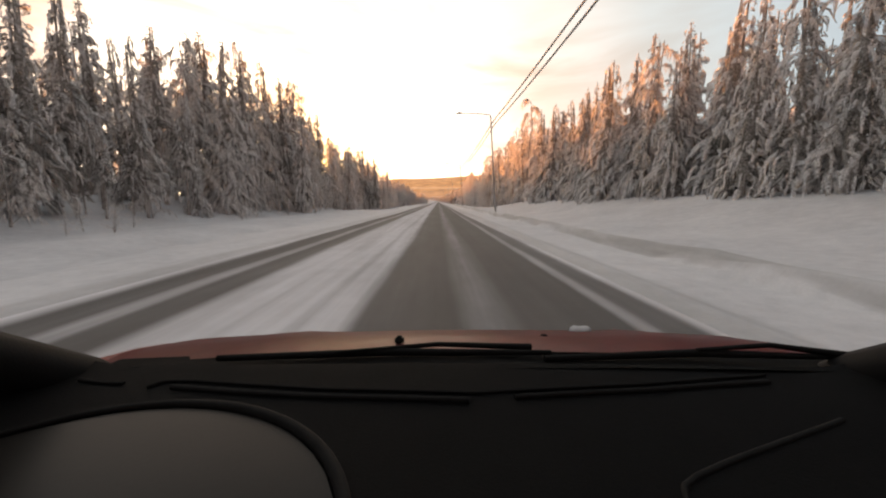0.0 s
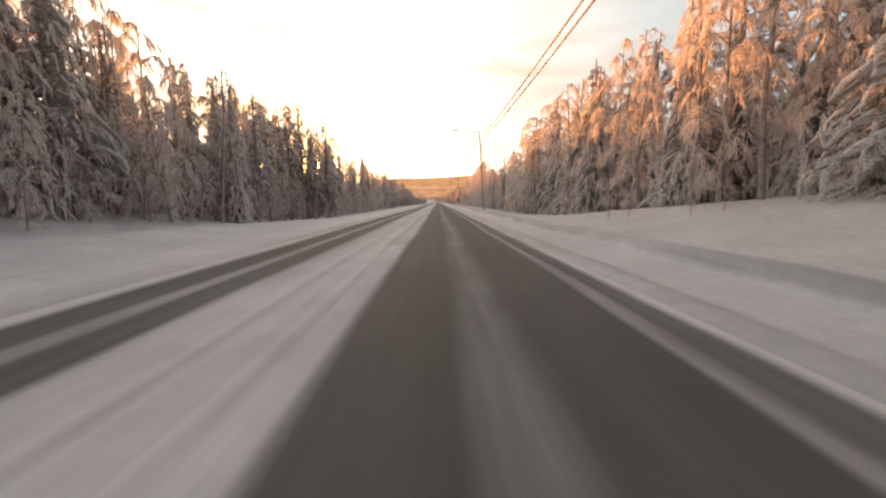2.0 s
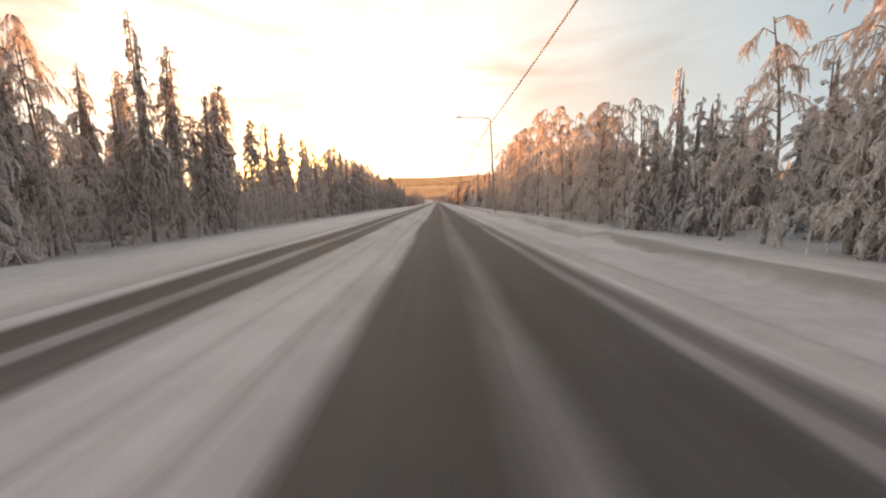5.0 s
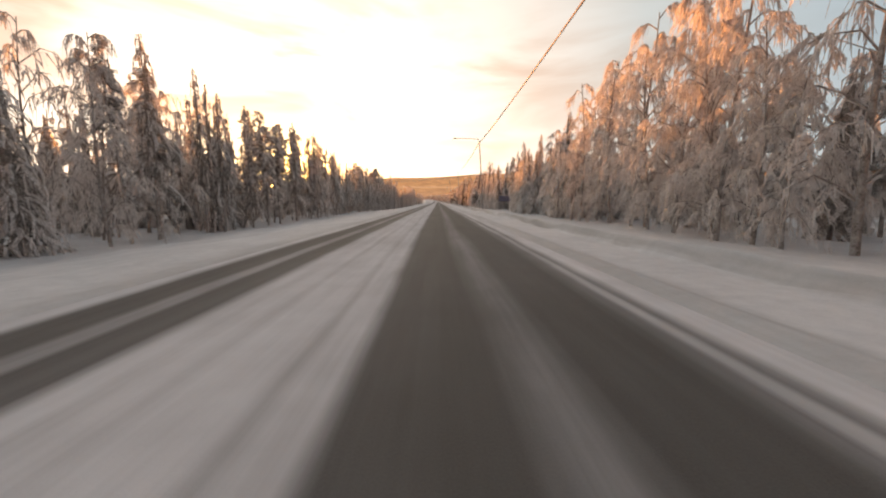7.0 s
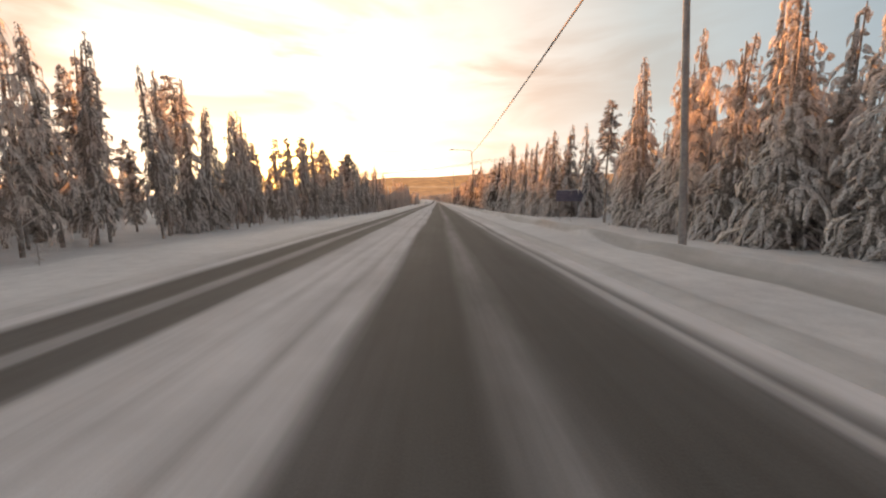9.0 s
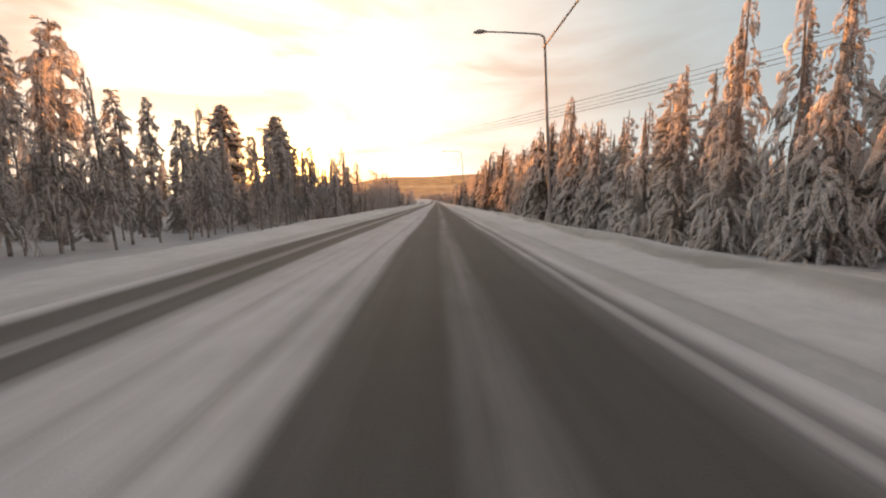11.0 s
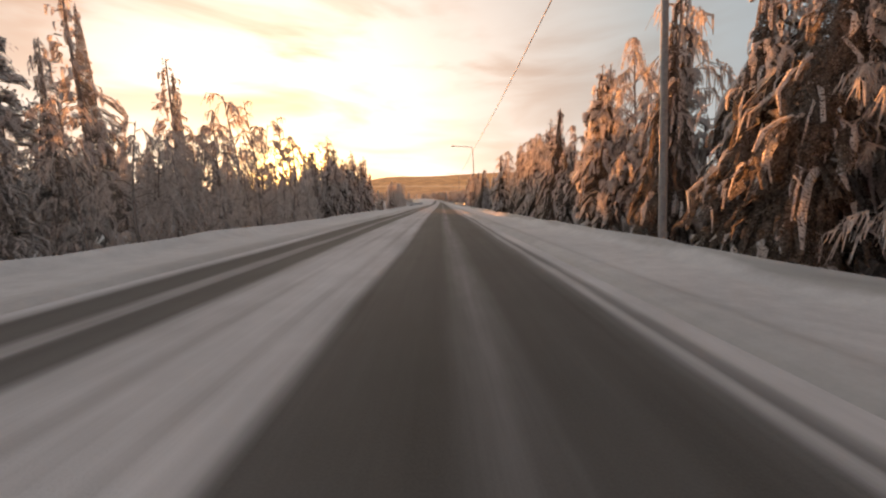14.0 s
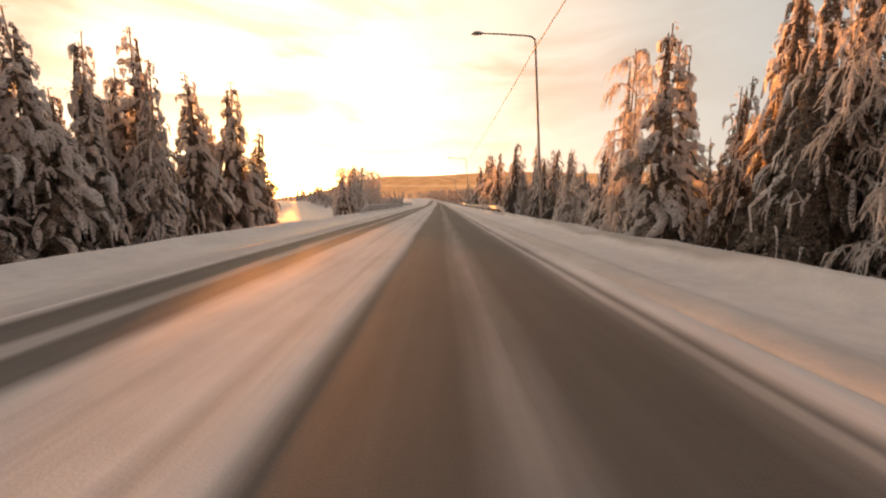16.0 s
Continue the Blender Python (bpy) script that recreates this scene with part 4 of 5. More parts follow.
def far_woods(name, side, label):
    """The forest behind the edge, too dense to count: one mesh."""
    rng = np.random.default_rng(77 + side)
    def thin(seed, r, bare):
        return spruce(seed, 10.0, r, bare, 11, 5, 0.3, 1.0, 0.9, 0.95, 0.35, 0, 0, 0.3, 4, low_snow=0.15 if side < 0 else 0.7)
    stock = [thin(101, 1.8, 0.04), thin(103, 1.5, 0.12), pine(105, 10.0, 1.6, 0.35, 6.0, 0, 0, 0.3), thin(107, 2.0, 0.03)]
    if side < 0:
        stock = [stock[2], thin(111, 1.4, 0.25), stock[0], stock[3]]
    flat = []
    for T, a, b, core in stock:
        p = Pile()
        p.add(T, True)
        n0 = sum(len(f) for f in p.F)
        p.add(core, True)
        p.add(a[0])
        n1 = sum(len(f) for f in p.F)
        p.add(b[0])
        V, F = p.get()
        idx = np.full(len(F), 2)
        idx[:n1] = 1
        idx[:n0] = 0
        flat.append((V, F, idx))
    VV, FF, II, n = [], [], [], 0
    second = []
    for made in SECOND_STOCK:
        p = Pile()
        for strip, closed in ((made[0], True), (made[3], True), (made[1][0], False), (made[1][1], False), (made[2][0], False), (made[2][1], False)):
            p.add(strip, closed)
        V, F = p.get()
        second.append((V, F, np.repeat([0, 1, 1, 1, 2, 2], [len(f) for f in p.F])))
    for i, x, y, h, wide in SECOND_ROW:
        if x * side > 0:
            V, F, idx = second[i % 3 + (0 if side > 0 or y > 340 else 3)]
            c, s_ = math.cos(i), math.sin(i)
            x += float(road_shift(y))
            VV.append(np.stack([(V[:, 0] * c - V[:, 1] * s_) * wide * h / 10 + x, (V[:, 0] * s_ + V[:, 1] * c) * wide * h / 10 + y, V[:, 2] * h / 10 + float(land(x, y)) - 0.05], -1))
            FF.append(F + n), II.append(idx)
            n += len(V)
    for s, a, b, step, line, depth, share, _ in EDGE + [(1, 468, 700, 5.0, 9.0, 4.0, 1.0, 0), (-1, 456, 700, 4.0, 12.0, 4.0, 1.0, 0)]:
        if s != side or share < 0.7:
            continue
        for y in np.arange(a, b, max(step, 2.4) * 2.2 if b < 480 else step * 1.15):
            for row in range(3):
                x = side * (line + (depth if y < 420 else 0) + 2.2 + row * 4.0 + max(0, row - 3) * 6.0 + rng.uniform(-1.5, 1.5))
                yy = y + rng.uniform(-2, 2)
                if is_open(x, yy):
                    continue
                x += float(road_shift(yy))
                k = top_at(side, yy) * share * rng.uniform(0.74, 1.0) / 10
                V, F, idx = flat[rng.integers(len(flat)) if side > 0 or row < 1 or y > 400 else rng.integers(2, 4)]
                ang = rng.uniform(0, 6.283)
                c, s_ = math.cos(ang), math.sin(ang)
                w = k * rng.uniform(0.85, 1.15)
                Q = np.stack([(V[:, 0] * c - V[:, 1] * s_) * w + x, (V[:, 0] * s_ + V[:, 1] * c) * w + yy, V[:, 2] * k + float(land(x, yy)) - 0.1], -1)
                VV.append(Q), FF.append(F + n), II.append(idx)
                n += len(V)
    for x0 in np.arange(2.0, 150.0, 5.5):      # the wood that closes the end of the straight
        for row in range(2):
            x, yy = side * x0 + rng.uniform(-2, 2) - 14, 800 + row * 14 + rng.uniform(-5, 5)
            V, F, idx = flat[rng.integers(len(flat))]
            k = rng.uniform(0.9, 1.35)
            VV.append(V * k + np.array([x, yy, float(land(x, yy)) - 0.2])), FF.append(F + n), II.append(idx)
            n += len(V)
    ob = new(name, quads(name, np.concatenate(VV), np.concatenate(FF), [BARK, NEEDLES, BOUGH_SNOW], True, np.concatenate(II)))
    tagged(ob, label, "forest", kind="stuff")


def deep_woods():
    """The forest that goes on behind, seen only as a dark rim between the trunks and from above."""
    rng = np.random.default_rng(404)
    k = 5
    a = np.arange(k) / k * 2 * np.pi
    P = []
    for side, count in ((1, 3000), (-1, 2400)):
        for i in range(count):
            x, y = side * (40 + 160 * rng.uniform() ** 1.3), rng.uniform(-60, 760)
            if is_open(x, y):
                continue
            x += float(road_shift(y))
            h, z0 = rng.uniform(7.5, 12.5) + (3 if y < 110 else 0), float(land(x, y))
            if side < 0 and i > 850:
                h *= 0.6      # kept low so the sun still reaches the tree tops opposite
            z = np.array([0.06, 0.36, 0.34, 0.68, 0.65, 1.0])
            r = np.array([0.17, 0.07, 0.13, 0.045, 0.085, 0.004]) * h
            wob = rng.uniform(0.7, 1.3, (6, k))
            Q = np.zeros((6, k, 3))
            Q[..., 0] = x + r[:, None] * np.cos(a) * wob
            Q[..., 1] = y + r[:, None] * np.sin(a) * wob
            Q[..., 2] = z0 + (z * h)[:, None] + rng.normal(0, 0.02, (6, k)) * h
            P.append(Q)
    P = np.stack(P)
    F = grid_faces(len(P), 6, k, True)
    ob = new("forest_beyond", quads("forest_beyond", P.reshape(-1, 3), F, [NEEDLES, BOUGH_SNOW], True, (np.arange(len(F)) % 3 > 0).astype(int)))
    tagged(ob, "wide snowy forest stretching away behind the road", "forest", kind="stuff")


deep_woods()
far_woods("forest_right", 1, "dense snowy conifer forest behind the road verge")
far_woods("forest_left", -1, "dense shaded snowy conifer forest behind the verge")


# ---- saplings that poke through the snow of the verges ----
def saplings():
    stock = [tagged(tree_thing("birch", birch(s, 10.0, 2.6, n, 0.25, 0.1, 2.0), "thin sapling poking out of the snowy verge"), group="saplings on the verge") for s, n in ((61, 120), (63, 90))]
    for o in stock:
        o.name = "sapling"
    rng = random.Random(9)
    for a, b, side, near, far, n in ((12, 70, -1, 15, 21, 16), (90, 300, -1, 13, 18.5, 22), (60, 110, 1, 10.5, 13.5, 6), (215, 290, 1, 11, 14, 8)):
        for i in range(n):
            plant(stock, i, side * rng.uniform(near, far), rng.uniform(a, b), rng.uniform(0.7, 2.2), rng.uniform(0.8, 1.4))


saplings()
# ---- street lamps and wires ----
POLES = [(-0.63, 7.0), (1.875, 7.0), (4.37, 7.0), (6.88, 6.9), (9.44, 7.0), (11.93, 7.0), (14.42, 6.3), (17.04, 7.0), (19.55, 6.9), (22.06, 6.9)]
POLE_H = 11.4
LEAN = 4.0               # degrees that the poles lean towards the road
TALL = [1, 1.01, 1.03, 0.98, 0.96, 1, 1.09, 1.13, 1.05, 1.05]   # some stand a little taller


def street_lamp():
    root = new("street_lamp")
    p = Pile()
    p.add(tube([(0, 0, -0.6), (0, 0, 0), (0, 0, 4), (0, 0, 8), (0, 0, POLE_H - 0.35)], [0.115, 0.11, 0.095, 0.08, 0.07], 12), True)
    part("pole", quads("pole", *p.get(), STEEL, True), root)
    p = Pile()
    p.add(tube([(0, 0, POLE_H - 0.4), (-0.03, 0, POLE_H - 0.15), (-0.2, 0, POLE_H), (-0.6, 0, POLE_H + 0.08), (-2.2, 0, POLE_H + 0.26), (-3.4, 0, POLE_H + 0.36)],
               [0.065, 0.062, 0.055, 0.05, 0.045, 0.042], 8), True)
    part("arm", quads("arm", *p.get(), STEEL, True), root)
    x = np.linspace(-3.2, -4.05, 8)
    p = Pile()
    p.add(tube(np.stack([x, 0 * x, POLE_H + 0.36 + 0 * x], -1), [0.02, 0.06, 0.10, 0.13, 0.14, 0.13, 0.09, 0.015], 10), True)
    V, F = p.get()
    V[:, 2] = np.where(V[:, 2] < POLE_H + 0.31, POLE_H + 0.31 + (V[:, 2] - POLE_H - 0.31) * 0.3, V[:, 2])
    part("lamp_head", quads("lamp_head", V, F, STEEL, True), root, "grey cobra-head luminaire, unlit")
    return tagged(root, "grey steel street lamp on a long arm, unlit", "street lamp", group="street lamps")


lamp = street_lamp()
for i, (t, x) in enumerate(POLES):
    y = SPEED * t
    m = pose(x, y, float(land(x, y)) - 0.02, 0, -LEAN, 0)
    if i == 0:
        lamp.matrix_basis = m
    else:
        copy_thing(lamp, m).scale = (1, 1, TALL[i])


def wire(name, ends, sag, radius, label, lumps=0.12):
    rng = np.random.default_rng(int(abs(ends[0][1]) * 10) + 3)
    a, b = np.array(ends[0], float), np.array(ends[1], float)
    n = 40
    s = np.linspace(0, 1, n)
    P = a + (b - a) * s[:, None]
    P[:, 2] -= 4 * sag * s * (1 - s)
    p = Pile()
    p.add(tube(P, radius * (1 + lumps * rng.uniform(-1, 1, n)), 6), True)
    return tagged(new(name, quads(name, *p.get(), WIRE, True)), label, "cable", group="overhead cables")


def lamp_top(i):
    t, x = POLES[i]
    h = (POLE_H - 0.75) * TALL[i]
    return x - h * math.sin(radians(LEAN)), SPEED * t, float(land(x, SPEED * t)) + h


for i in range(len(POLES) - 1):
    (xa, ya, za), (xb, yb, zb) = lamp_top(i), lamp_top(i + 1)
    if i < 2:
        wire("overhead_cable", ((xa + 0.3, ya, za), (xb + 0.3, yb, zb)), 0.5, 0.055, "frost-thickened overhead cable between street lamps")
        wire("overhead_cable", ((xa + 0.52, ya, za - 0.3), (xb + 0.52, yb, zb - 0.3)), 0.6, 0.055, "frost-thickened overhead cable between street lamps")
    elif i != 5:
        wire("overhead_cable", ((xa - 0.1, ya, za), (xb - 0.1, yb, zb)), 0.45, 0.05 if i < 5 else 0.03, "single frosted overhead cable between street lamps")


# a slimmer box and bracing on one of the poles
def pole_box():
    t, x = POLES[2]
    y = SPEED * t
    z = float(land(x, y)) + 6.6
    bm = bmesh.new()
    off = math.tan(radians(LEAN))
    bmesh.ops.create_cube(bm, size=1.0, matrix=pose(x - 6.6 * off, y - 0.16, z) @ Matrix.Diagonal((0.34, 0.26, 0.55, 1)))
    bmesh.ops.bevel(bm, geom=bm.edges[:], offset=0.03, segments=2, affect="EDGES")
    tagged(new("junction_box", bm_mesh("junction_box", bm, STEEL)), "snow-dusted grey junction box fixed to a lamp pole", "junction box")
    p = Pile()
    s = np.linspace(0, 1, 40)
    p.add(tube(np.stack([x + 0.17 - (6.8 + 3.9 * s) * off + 0.05 * np.sin(s * 60), y + 0.03 * np.cos(s * 47), z + 0.2 + 3.9 * s], -1), 0.035 + 0.02 * np.sin(s * 90), 6), True)
    tagged(new("riser_cable", quads("riser_cable", *p.get(), WIRE, True)), "frosted cable running up a lamp pole", "cable")


pole_box()


# ---- the power line that crosses the road ----
WOOD_POLE = grained("grey_weathered_pole", (0.09, 0.07, 0.055), (0.22, 0.18, 0.15), 2.5, 0.8, 0.5)


def line_pole(x, y, top, turn, arm=1.0):
    root = new("power_line_pole")
    z = float(land(x, y))
    root.matrix_basis = pose(x, y, z, 0, 0, turn)
    h = top - z
    p = Pile()
    p.add(tube([(0, 0, -0.5), (0, 0, 0), (0, 0, h * 0.5), (0, 0, h)], [0.15, 0.14, 0.12, 0.1], 10), True)
    part("pole", quads("pole", *p.get(), WOOD_POLE, True), root)
    bm = bmesh.new()
    bmesh.ops.create_cube(bm, size=1.0, matrix=pose(0, 0, h - 0.12) @ Matrix.Diagonal((2.3 * arm, 0.14, 0.16, 1)))
    bmesh.ops.bevel(bm, geom=bm.edges[:], offset=0.02, segments=1, affect="EDGES")
    part("crossarm", bm_mesh("crossarm", bm, WOOD_POLE), root)
    for s in (-1, 1):
        p = Pile()
        p.add(tube([(0, -0.09, h - 1.0), (0.7 * s, -0.09, h - 0.2)], [0.03, 0.03], 6), True)
        part("brace", quads("brace", *p.get(), STEEL, True), root)
    for dx in (-1.05, -0.35, 0.35, 1.05):
        p = Pile()
        zz = np.linspace(h - 0.05, h + 0.25, 8)
        p.add(tube(np.stack([dx * arm + 0 * zz, 0 * zz, zz], -1), [0.03, 0.03, 0.07, 0.04, 0.07, 0.04, 0.06, 0.01], 8), True)
        part("insulator", quads("insulator", *p.get(), BARK, True), root)
    return tagged(root, "weathered wooden power pole with a crossarm", "utility pole", group="power line poles")


line_pole(-29.5, 338.1, 10.4, 45)
line_pole(36.0, 276.6, 13.4, 45, 2.2)
for k in (-1.05, -0.35, 0.35, 1.05):
    d = k * math.cos(radians(45))
    wire("power_line", ((-29.5 + d, 338.1 + d, 10.65), (36.0 + 2.2 * d, 276.6 + 2.2 * d, 13.65)), 1.7, 0.022, "thin power line crossing high above the road", 0.4)


# ---- steel guard rails at the bridge ahead ----
def guard_rail(x, a, b):
    root = new("guard_rail")
    root.matrix_basis = pose(x, a, 0)
    n = 30
    y = np.linspace(0, b - a, n)
    z = 0.68 - 0.75 * np.clip(1 - y / 4.0, 0, 1) ** 2
    prof = np.array([(-0.02, -0.16), (0.035, -0.10), (0.035, -0.05), (-0.01, 0.0), (0.035, 0.05), (0.035, 0.10), (-0.02, 0.16), (-0.035, 0.16), (-0.035, -0.16)])
    side = -1 if x > 0 else 1
    P = np.zeros((1, n, len(prof), 3))
    P[0, :, :, 0] = side * prof[None, :, 0]
    P[0, :, :, 1] = y[:, None]
    P[0, :, :, 2] = z[:, None] + prof[None, :, 1]
    p = Pile()
    p.add(P, True)
    part("rail", quads("rail", *p.get(), STEEL), root)
    p = Pile()
    p.add(tube(np.stack([0 * y, y, z + 0.18], -1), 0.06 + 0.015 * np.sin(y * 3.1), 7), True)
    part("snow_cap", quads("snow_cap", *p.get(), SNOW, True), root, "snow lying along the rail")
    post = None
    for yy in np.arange(2.0, b - a, 4.0):
        if post is None:
            bm = bmesh.new()
            bmesh.ops.create_cube(bm, size=1.0, matrix=pose(-side * 0.09, 0, 0.25) @ Matrix.Diagonal((0.1, 0.06, 1.1, 1)))
            post = bm_mesh("post", bm, STEEL)
        ob = part("post", post, root)
        ob.location = (0, float(yy), 0)
    return tagged(root, "galvanised guard rail capped with snow", "guard rail", group="guard rails")


guard_rail(5.4, 402, 470)
guard_rail(-7.2, 406, 470)


# ---- a blue-grey information board by the trees ----
BOARD = grained("blue_grey_board_paint", (0.13, 0.13, 0.20), (0.21, 0.21, 0.29), 3.0, 0.6, 0.15)


def info_board(x, y):
    root = new("information_board")
    root.matrix_basis = pose(x, y, float(land(x, y)), 0, 0, -8)
    post = None
    for dx in (-1.7, 0.0, 1.7):
        if post is None:
            bm = bmesh.new()
            bmesh.ops.create_cube(bm, size=1.0, matrix=pose(0, 0.07, 1.6) @ Matrix.Diagonal((0.1, 0.1, 4.2, 1)))
            bmesh.ops.bevel(bm, geom=bm.edges[:], offset=0.015, segments=1, affect="EDGES")
            post = bm_mesh("post", bm, WOOD_POLE)
        part("post", post, root).location = (dx, 0, 0)
    plank = None
    for i in range(4):
        if plank is None:
            bm = bmesh.new()
            bmesh.ops.create_cube(bm, size=1.0, matrix=Matrix.Diagonal((4.2, 0.035, 0.35, 1)))
            bmesh.ops.bevel(bm, geom=bm.edges[:], offset=0.012, segments=1, affect="EDGES")
            plank = bm_mesh("plank", bm, BOARD)
        part("plank", plank, root).location = (0, 0, 2.32 + 0.37 * i)
    s = np.linspace(-2.1, 2.1, 18)
    p = Pile()
    p.add(tube(np.stack([s, 0 * s, 3.66 + 0.015 * np.sin(s * 5)], -1), np.interp(np.abs(s), [0, 1.9, 2.1], [0.08, 0.07, 0.01]), 7), True)
    part("snow_cap", quads("snow_cap", *p.get(), SNOW, True), root, "ridge of snow on top")
    return tagged(root, "blue-grey plank information board on posts, capped with snow", "sign board")


info_board(18.3, 259.4)


# ---- a road sign for the other lane, seen from behind ----
def road_sign(x, y):
    root = new("road_sign")
    base = float(land(x, y))
    root.matrix_basis = pose(x, y, base, 0, 0, 6)
    low, high = 1.92 - base, 2.95 - base
    p = Pile()
    p.add(tube([(0, 0, -0.4), (0, 0, 0.0), (0, 0, high - 0.05)], [0.045, 0.045, 0.04], 8), True)
    post = quads("post", *p.get(), STEEL, True)
    for dx in (-0.38, 0.38):
        part("post", post, root).location = (dx, 0, 0)
    bm = bmesh.new()
    bmesh.ops.create_cube(bm, size=1.0, matrix=pose(0, 0.06, (low + high) / 2) @ Matrix.Diagonal((1.12, 0.02, high - low, 1)))
    bmesh.ops.bevel(bm, geom=bm.edges[:], offset=0.008, segments=1, affect="EDGES")
    part("panel", bm_mesh("panel", bm, STEEL), root, "plain grey back of the sign panel")
    bm = bmesh.new()
    bmesh.ops.create_cube(bm, size=1.0, matrix=Matrix.Diagonal((1.0, 0.03, 0.05, 1)))
    rail = bm_mesh("clamp_rail", bm, STEEL)
    for z in (low + 0.2, high - 0.2):
        part("clamp_rail", rail, root).location = (0, 0.035, z)
    s = np.linspace(-0.56, 0.56, 10)
    p = Pile()
    p.add(tube(np.stack([s, 0.05 + 0 * s, high + 0.02 + 0.012 * np.sin(s * 9)], -1), np.interp(np.abs(s), [0, 0.48, 0.56], [0.055, 0.05, 0.01]), 7), True)
    part("snow_cap", quads("snow_cap", *p.get(), SNOW, True), root, "ridge of snow on the upper edge")
    return tagged(root, "grey back of a snow-capped road sign on steel posts", "road sign")


road_sign(-13.9, 301.3)
# ---- the red car in which the drive begins ----
RED = grained("worn_red_car_paint", (0.13, 0.003, 0.004), (0.21, 0.006, 0.006), 3.0, 0.36, 0.05, coat=0.1, fine=12.0)
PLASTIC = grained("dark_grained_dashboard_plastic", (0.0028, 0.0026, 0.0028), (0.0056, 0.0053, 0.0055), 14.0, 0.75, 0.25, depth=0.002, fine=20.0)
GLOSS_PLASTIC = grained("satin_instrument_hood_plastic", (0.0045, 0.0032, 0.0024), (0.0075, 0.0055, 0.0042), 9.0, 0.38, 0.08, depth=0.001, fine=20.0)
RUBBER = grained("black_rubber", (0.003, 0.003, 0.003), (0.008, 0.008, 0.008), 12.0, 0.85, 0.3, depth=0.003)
RIM = grained("dull_alloy", (0.25, 0.25, 0.26), (0.42, 0.42, 0.43), 8.0, 0.4, 0.1, metal=0.8)
for dull in (PLASTIC, RUBBER, GLOSS_PLASTIC):
    [n for n in dull.node_tree.nodes if n.type == "BSDF_PRINCIPLED"][0].inputs["Specular IOR Level"].default_value = 0.22
MID = 0.07     # the car's middle line beside the lens


def box_mesh(name, mat, x0, x1, y0, y1, z0, z1, bevel=0.03, segments=3):
    bm = bmesh.new()
    bmesh.ops.create_cube(bm, size=1.0, matrix=pose((x0 + x1) / 2, (y0 + y1) / 2, (z0 + z1) / 2) @ Matrix.Diagonal((x1 - x0, y1 - y0, z1 - z0, 1)))
    bmesh.ops.bevel(bm, geom=bm.edges[:], offset=bevel, segments=segments, affect="EDGES")
    return bm_mesh(name, bm, mat, True)


def sheet(name, mat, xs, ys, height, thick=0.02):
    """A curved panel over a plan, with an underside and closed edges."""
    xs, ys = np.asarray(xs, float), np.asarray(ys, float)
    X, Y = np.meshgrid(xs, ys, indexing="ij")
    Z = height(X, Y)
    bm = bmesh.new()
    top = [[bm.verts.new((X[i, j], Y[i, j], Z[i, j])) for j in range(len(ys))] for i in range(len(xs))]
    for i in range(len(xs) - 1):
        for j in range(len(ys) - 1):
            bm.faces.new((top[i][j], top[i + 1][j], top[i + 1][j + 1], top[i][j + 1]))
    bmesh.ops.solidify(bm, geom=bm.faces[:], thickness=thick)
    return bm_mesh(name, bm, mat, True)


def tube_mesh(name, mat, points, radii, k=8):
    p = Pile()
    p.add(tube(points, radii, k), True)
    return quads(name, *p.get(), mat, True)


def dash_height(X, Y):
    z = np.interp(Y, [0.10, 0.13, 0.18, 0.3, 0.42, 0.5, 0.6], [0.80, 0.875, 0.908, 0.928, 0.944, 0.956, 0.968])
    u = np.abs(X - MID)
    return z - 0.012 * np.clip((X + 0.05) / 0.6, 0, 1) ** 2 + 0.03 * np.clip((u - 0.6) / 0.13, 0, 1) ** 2


def bonnet_height(X, Y):
    u = np.abs(X - MID) / 0.6
    z = np.interp(Y, [0.68, 0.8, 0.95, 1.2, 1.5, 1.68, 1.76], [0.950, 0.940, 0.900, 0.795, 0.67, 0.58, 0.50])
    return z - 0.014 * u ** 2 - 0.22 * np.clip(u - 1.12, 0, None) ** 2 + 0.006 * np.exp(-((u - 0.72) / 0.12) ** 2)


def make_wheel():
    wheel = new("wheel")
    p = Pile()
    a = [(-0.09, 0.20), (-0.10, 0.27), (-0.085, 0.305), (-0.04, 0.315), (0.04, 0.315), (0.085, 0.305), (0.10, 0.27), (0.09, 0.20)]
    p.add(tube([(x, 0, 0) for x, _ in a], [r for _, r in a], 28), True)
    part("tyre", quads("tyre", *p.get(), RUBBER, True), wheel)
    p = Pile()
    a = [(-0.085, 0.01), (-0.08, 0.06), (-0.055, 0.08), (-0.05, 0.16), (-0.08, 0.19), (-0.085, 0.2), (0.085, 0.2), (0.08, 0.19), (0.05, 0.16), (0.055, 0.08), (0.08, 0.06), (0.085, 0.01)]
    p.add(tube([(x, 0, 0) for x, _ in a], [r for _, r in a], 20), True)
    part("rim", quads("rim", *p.get(), RIM, True), wheel)
    return wheel


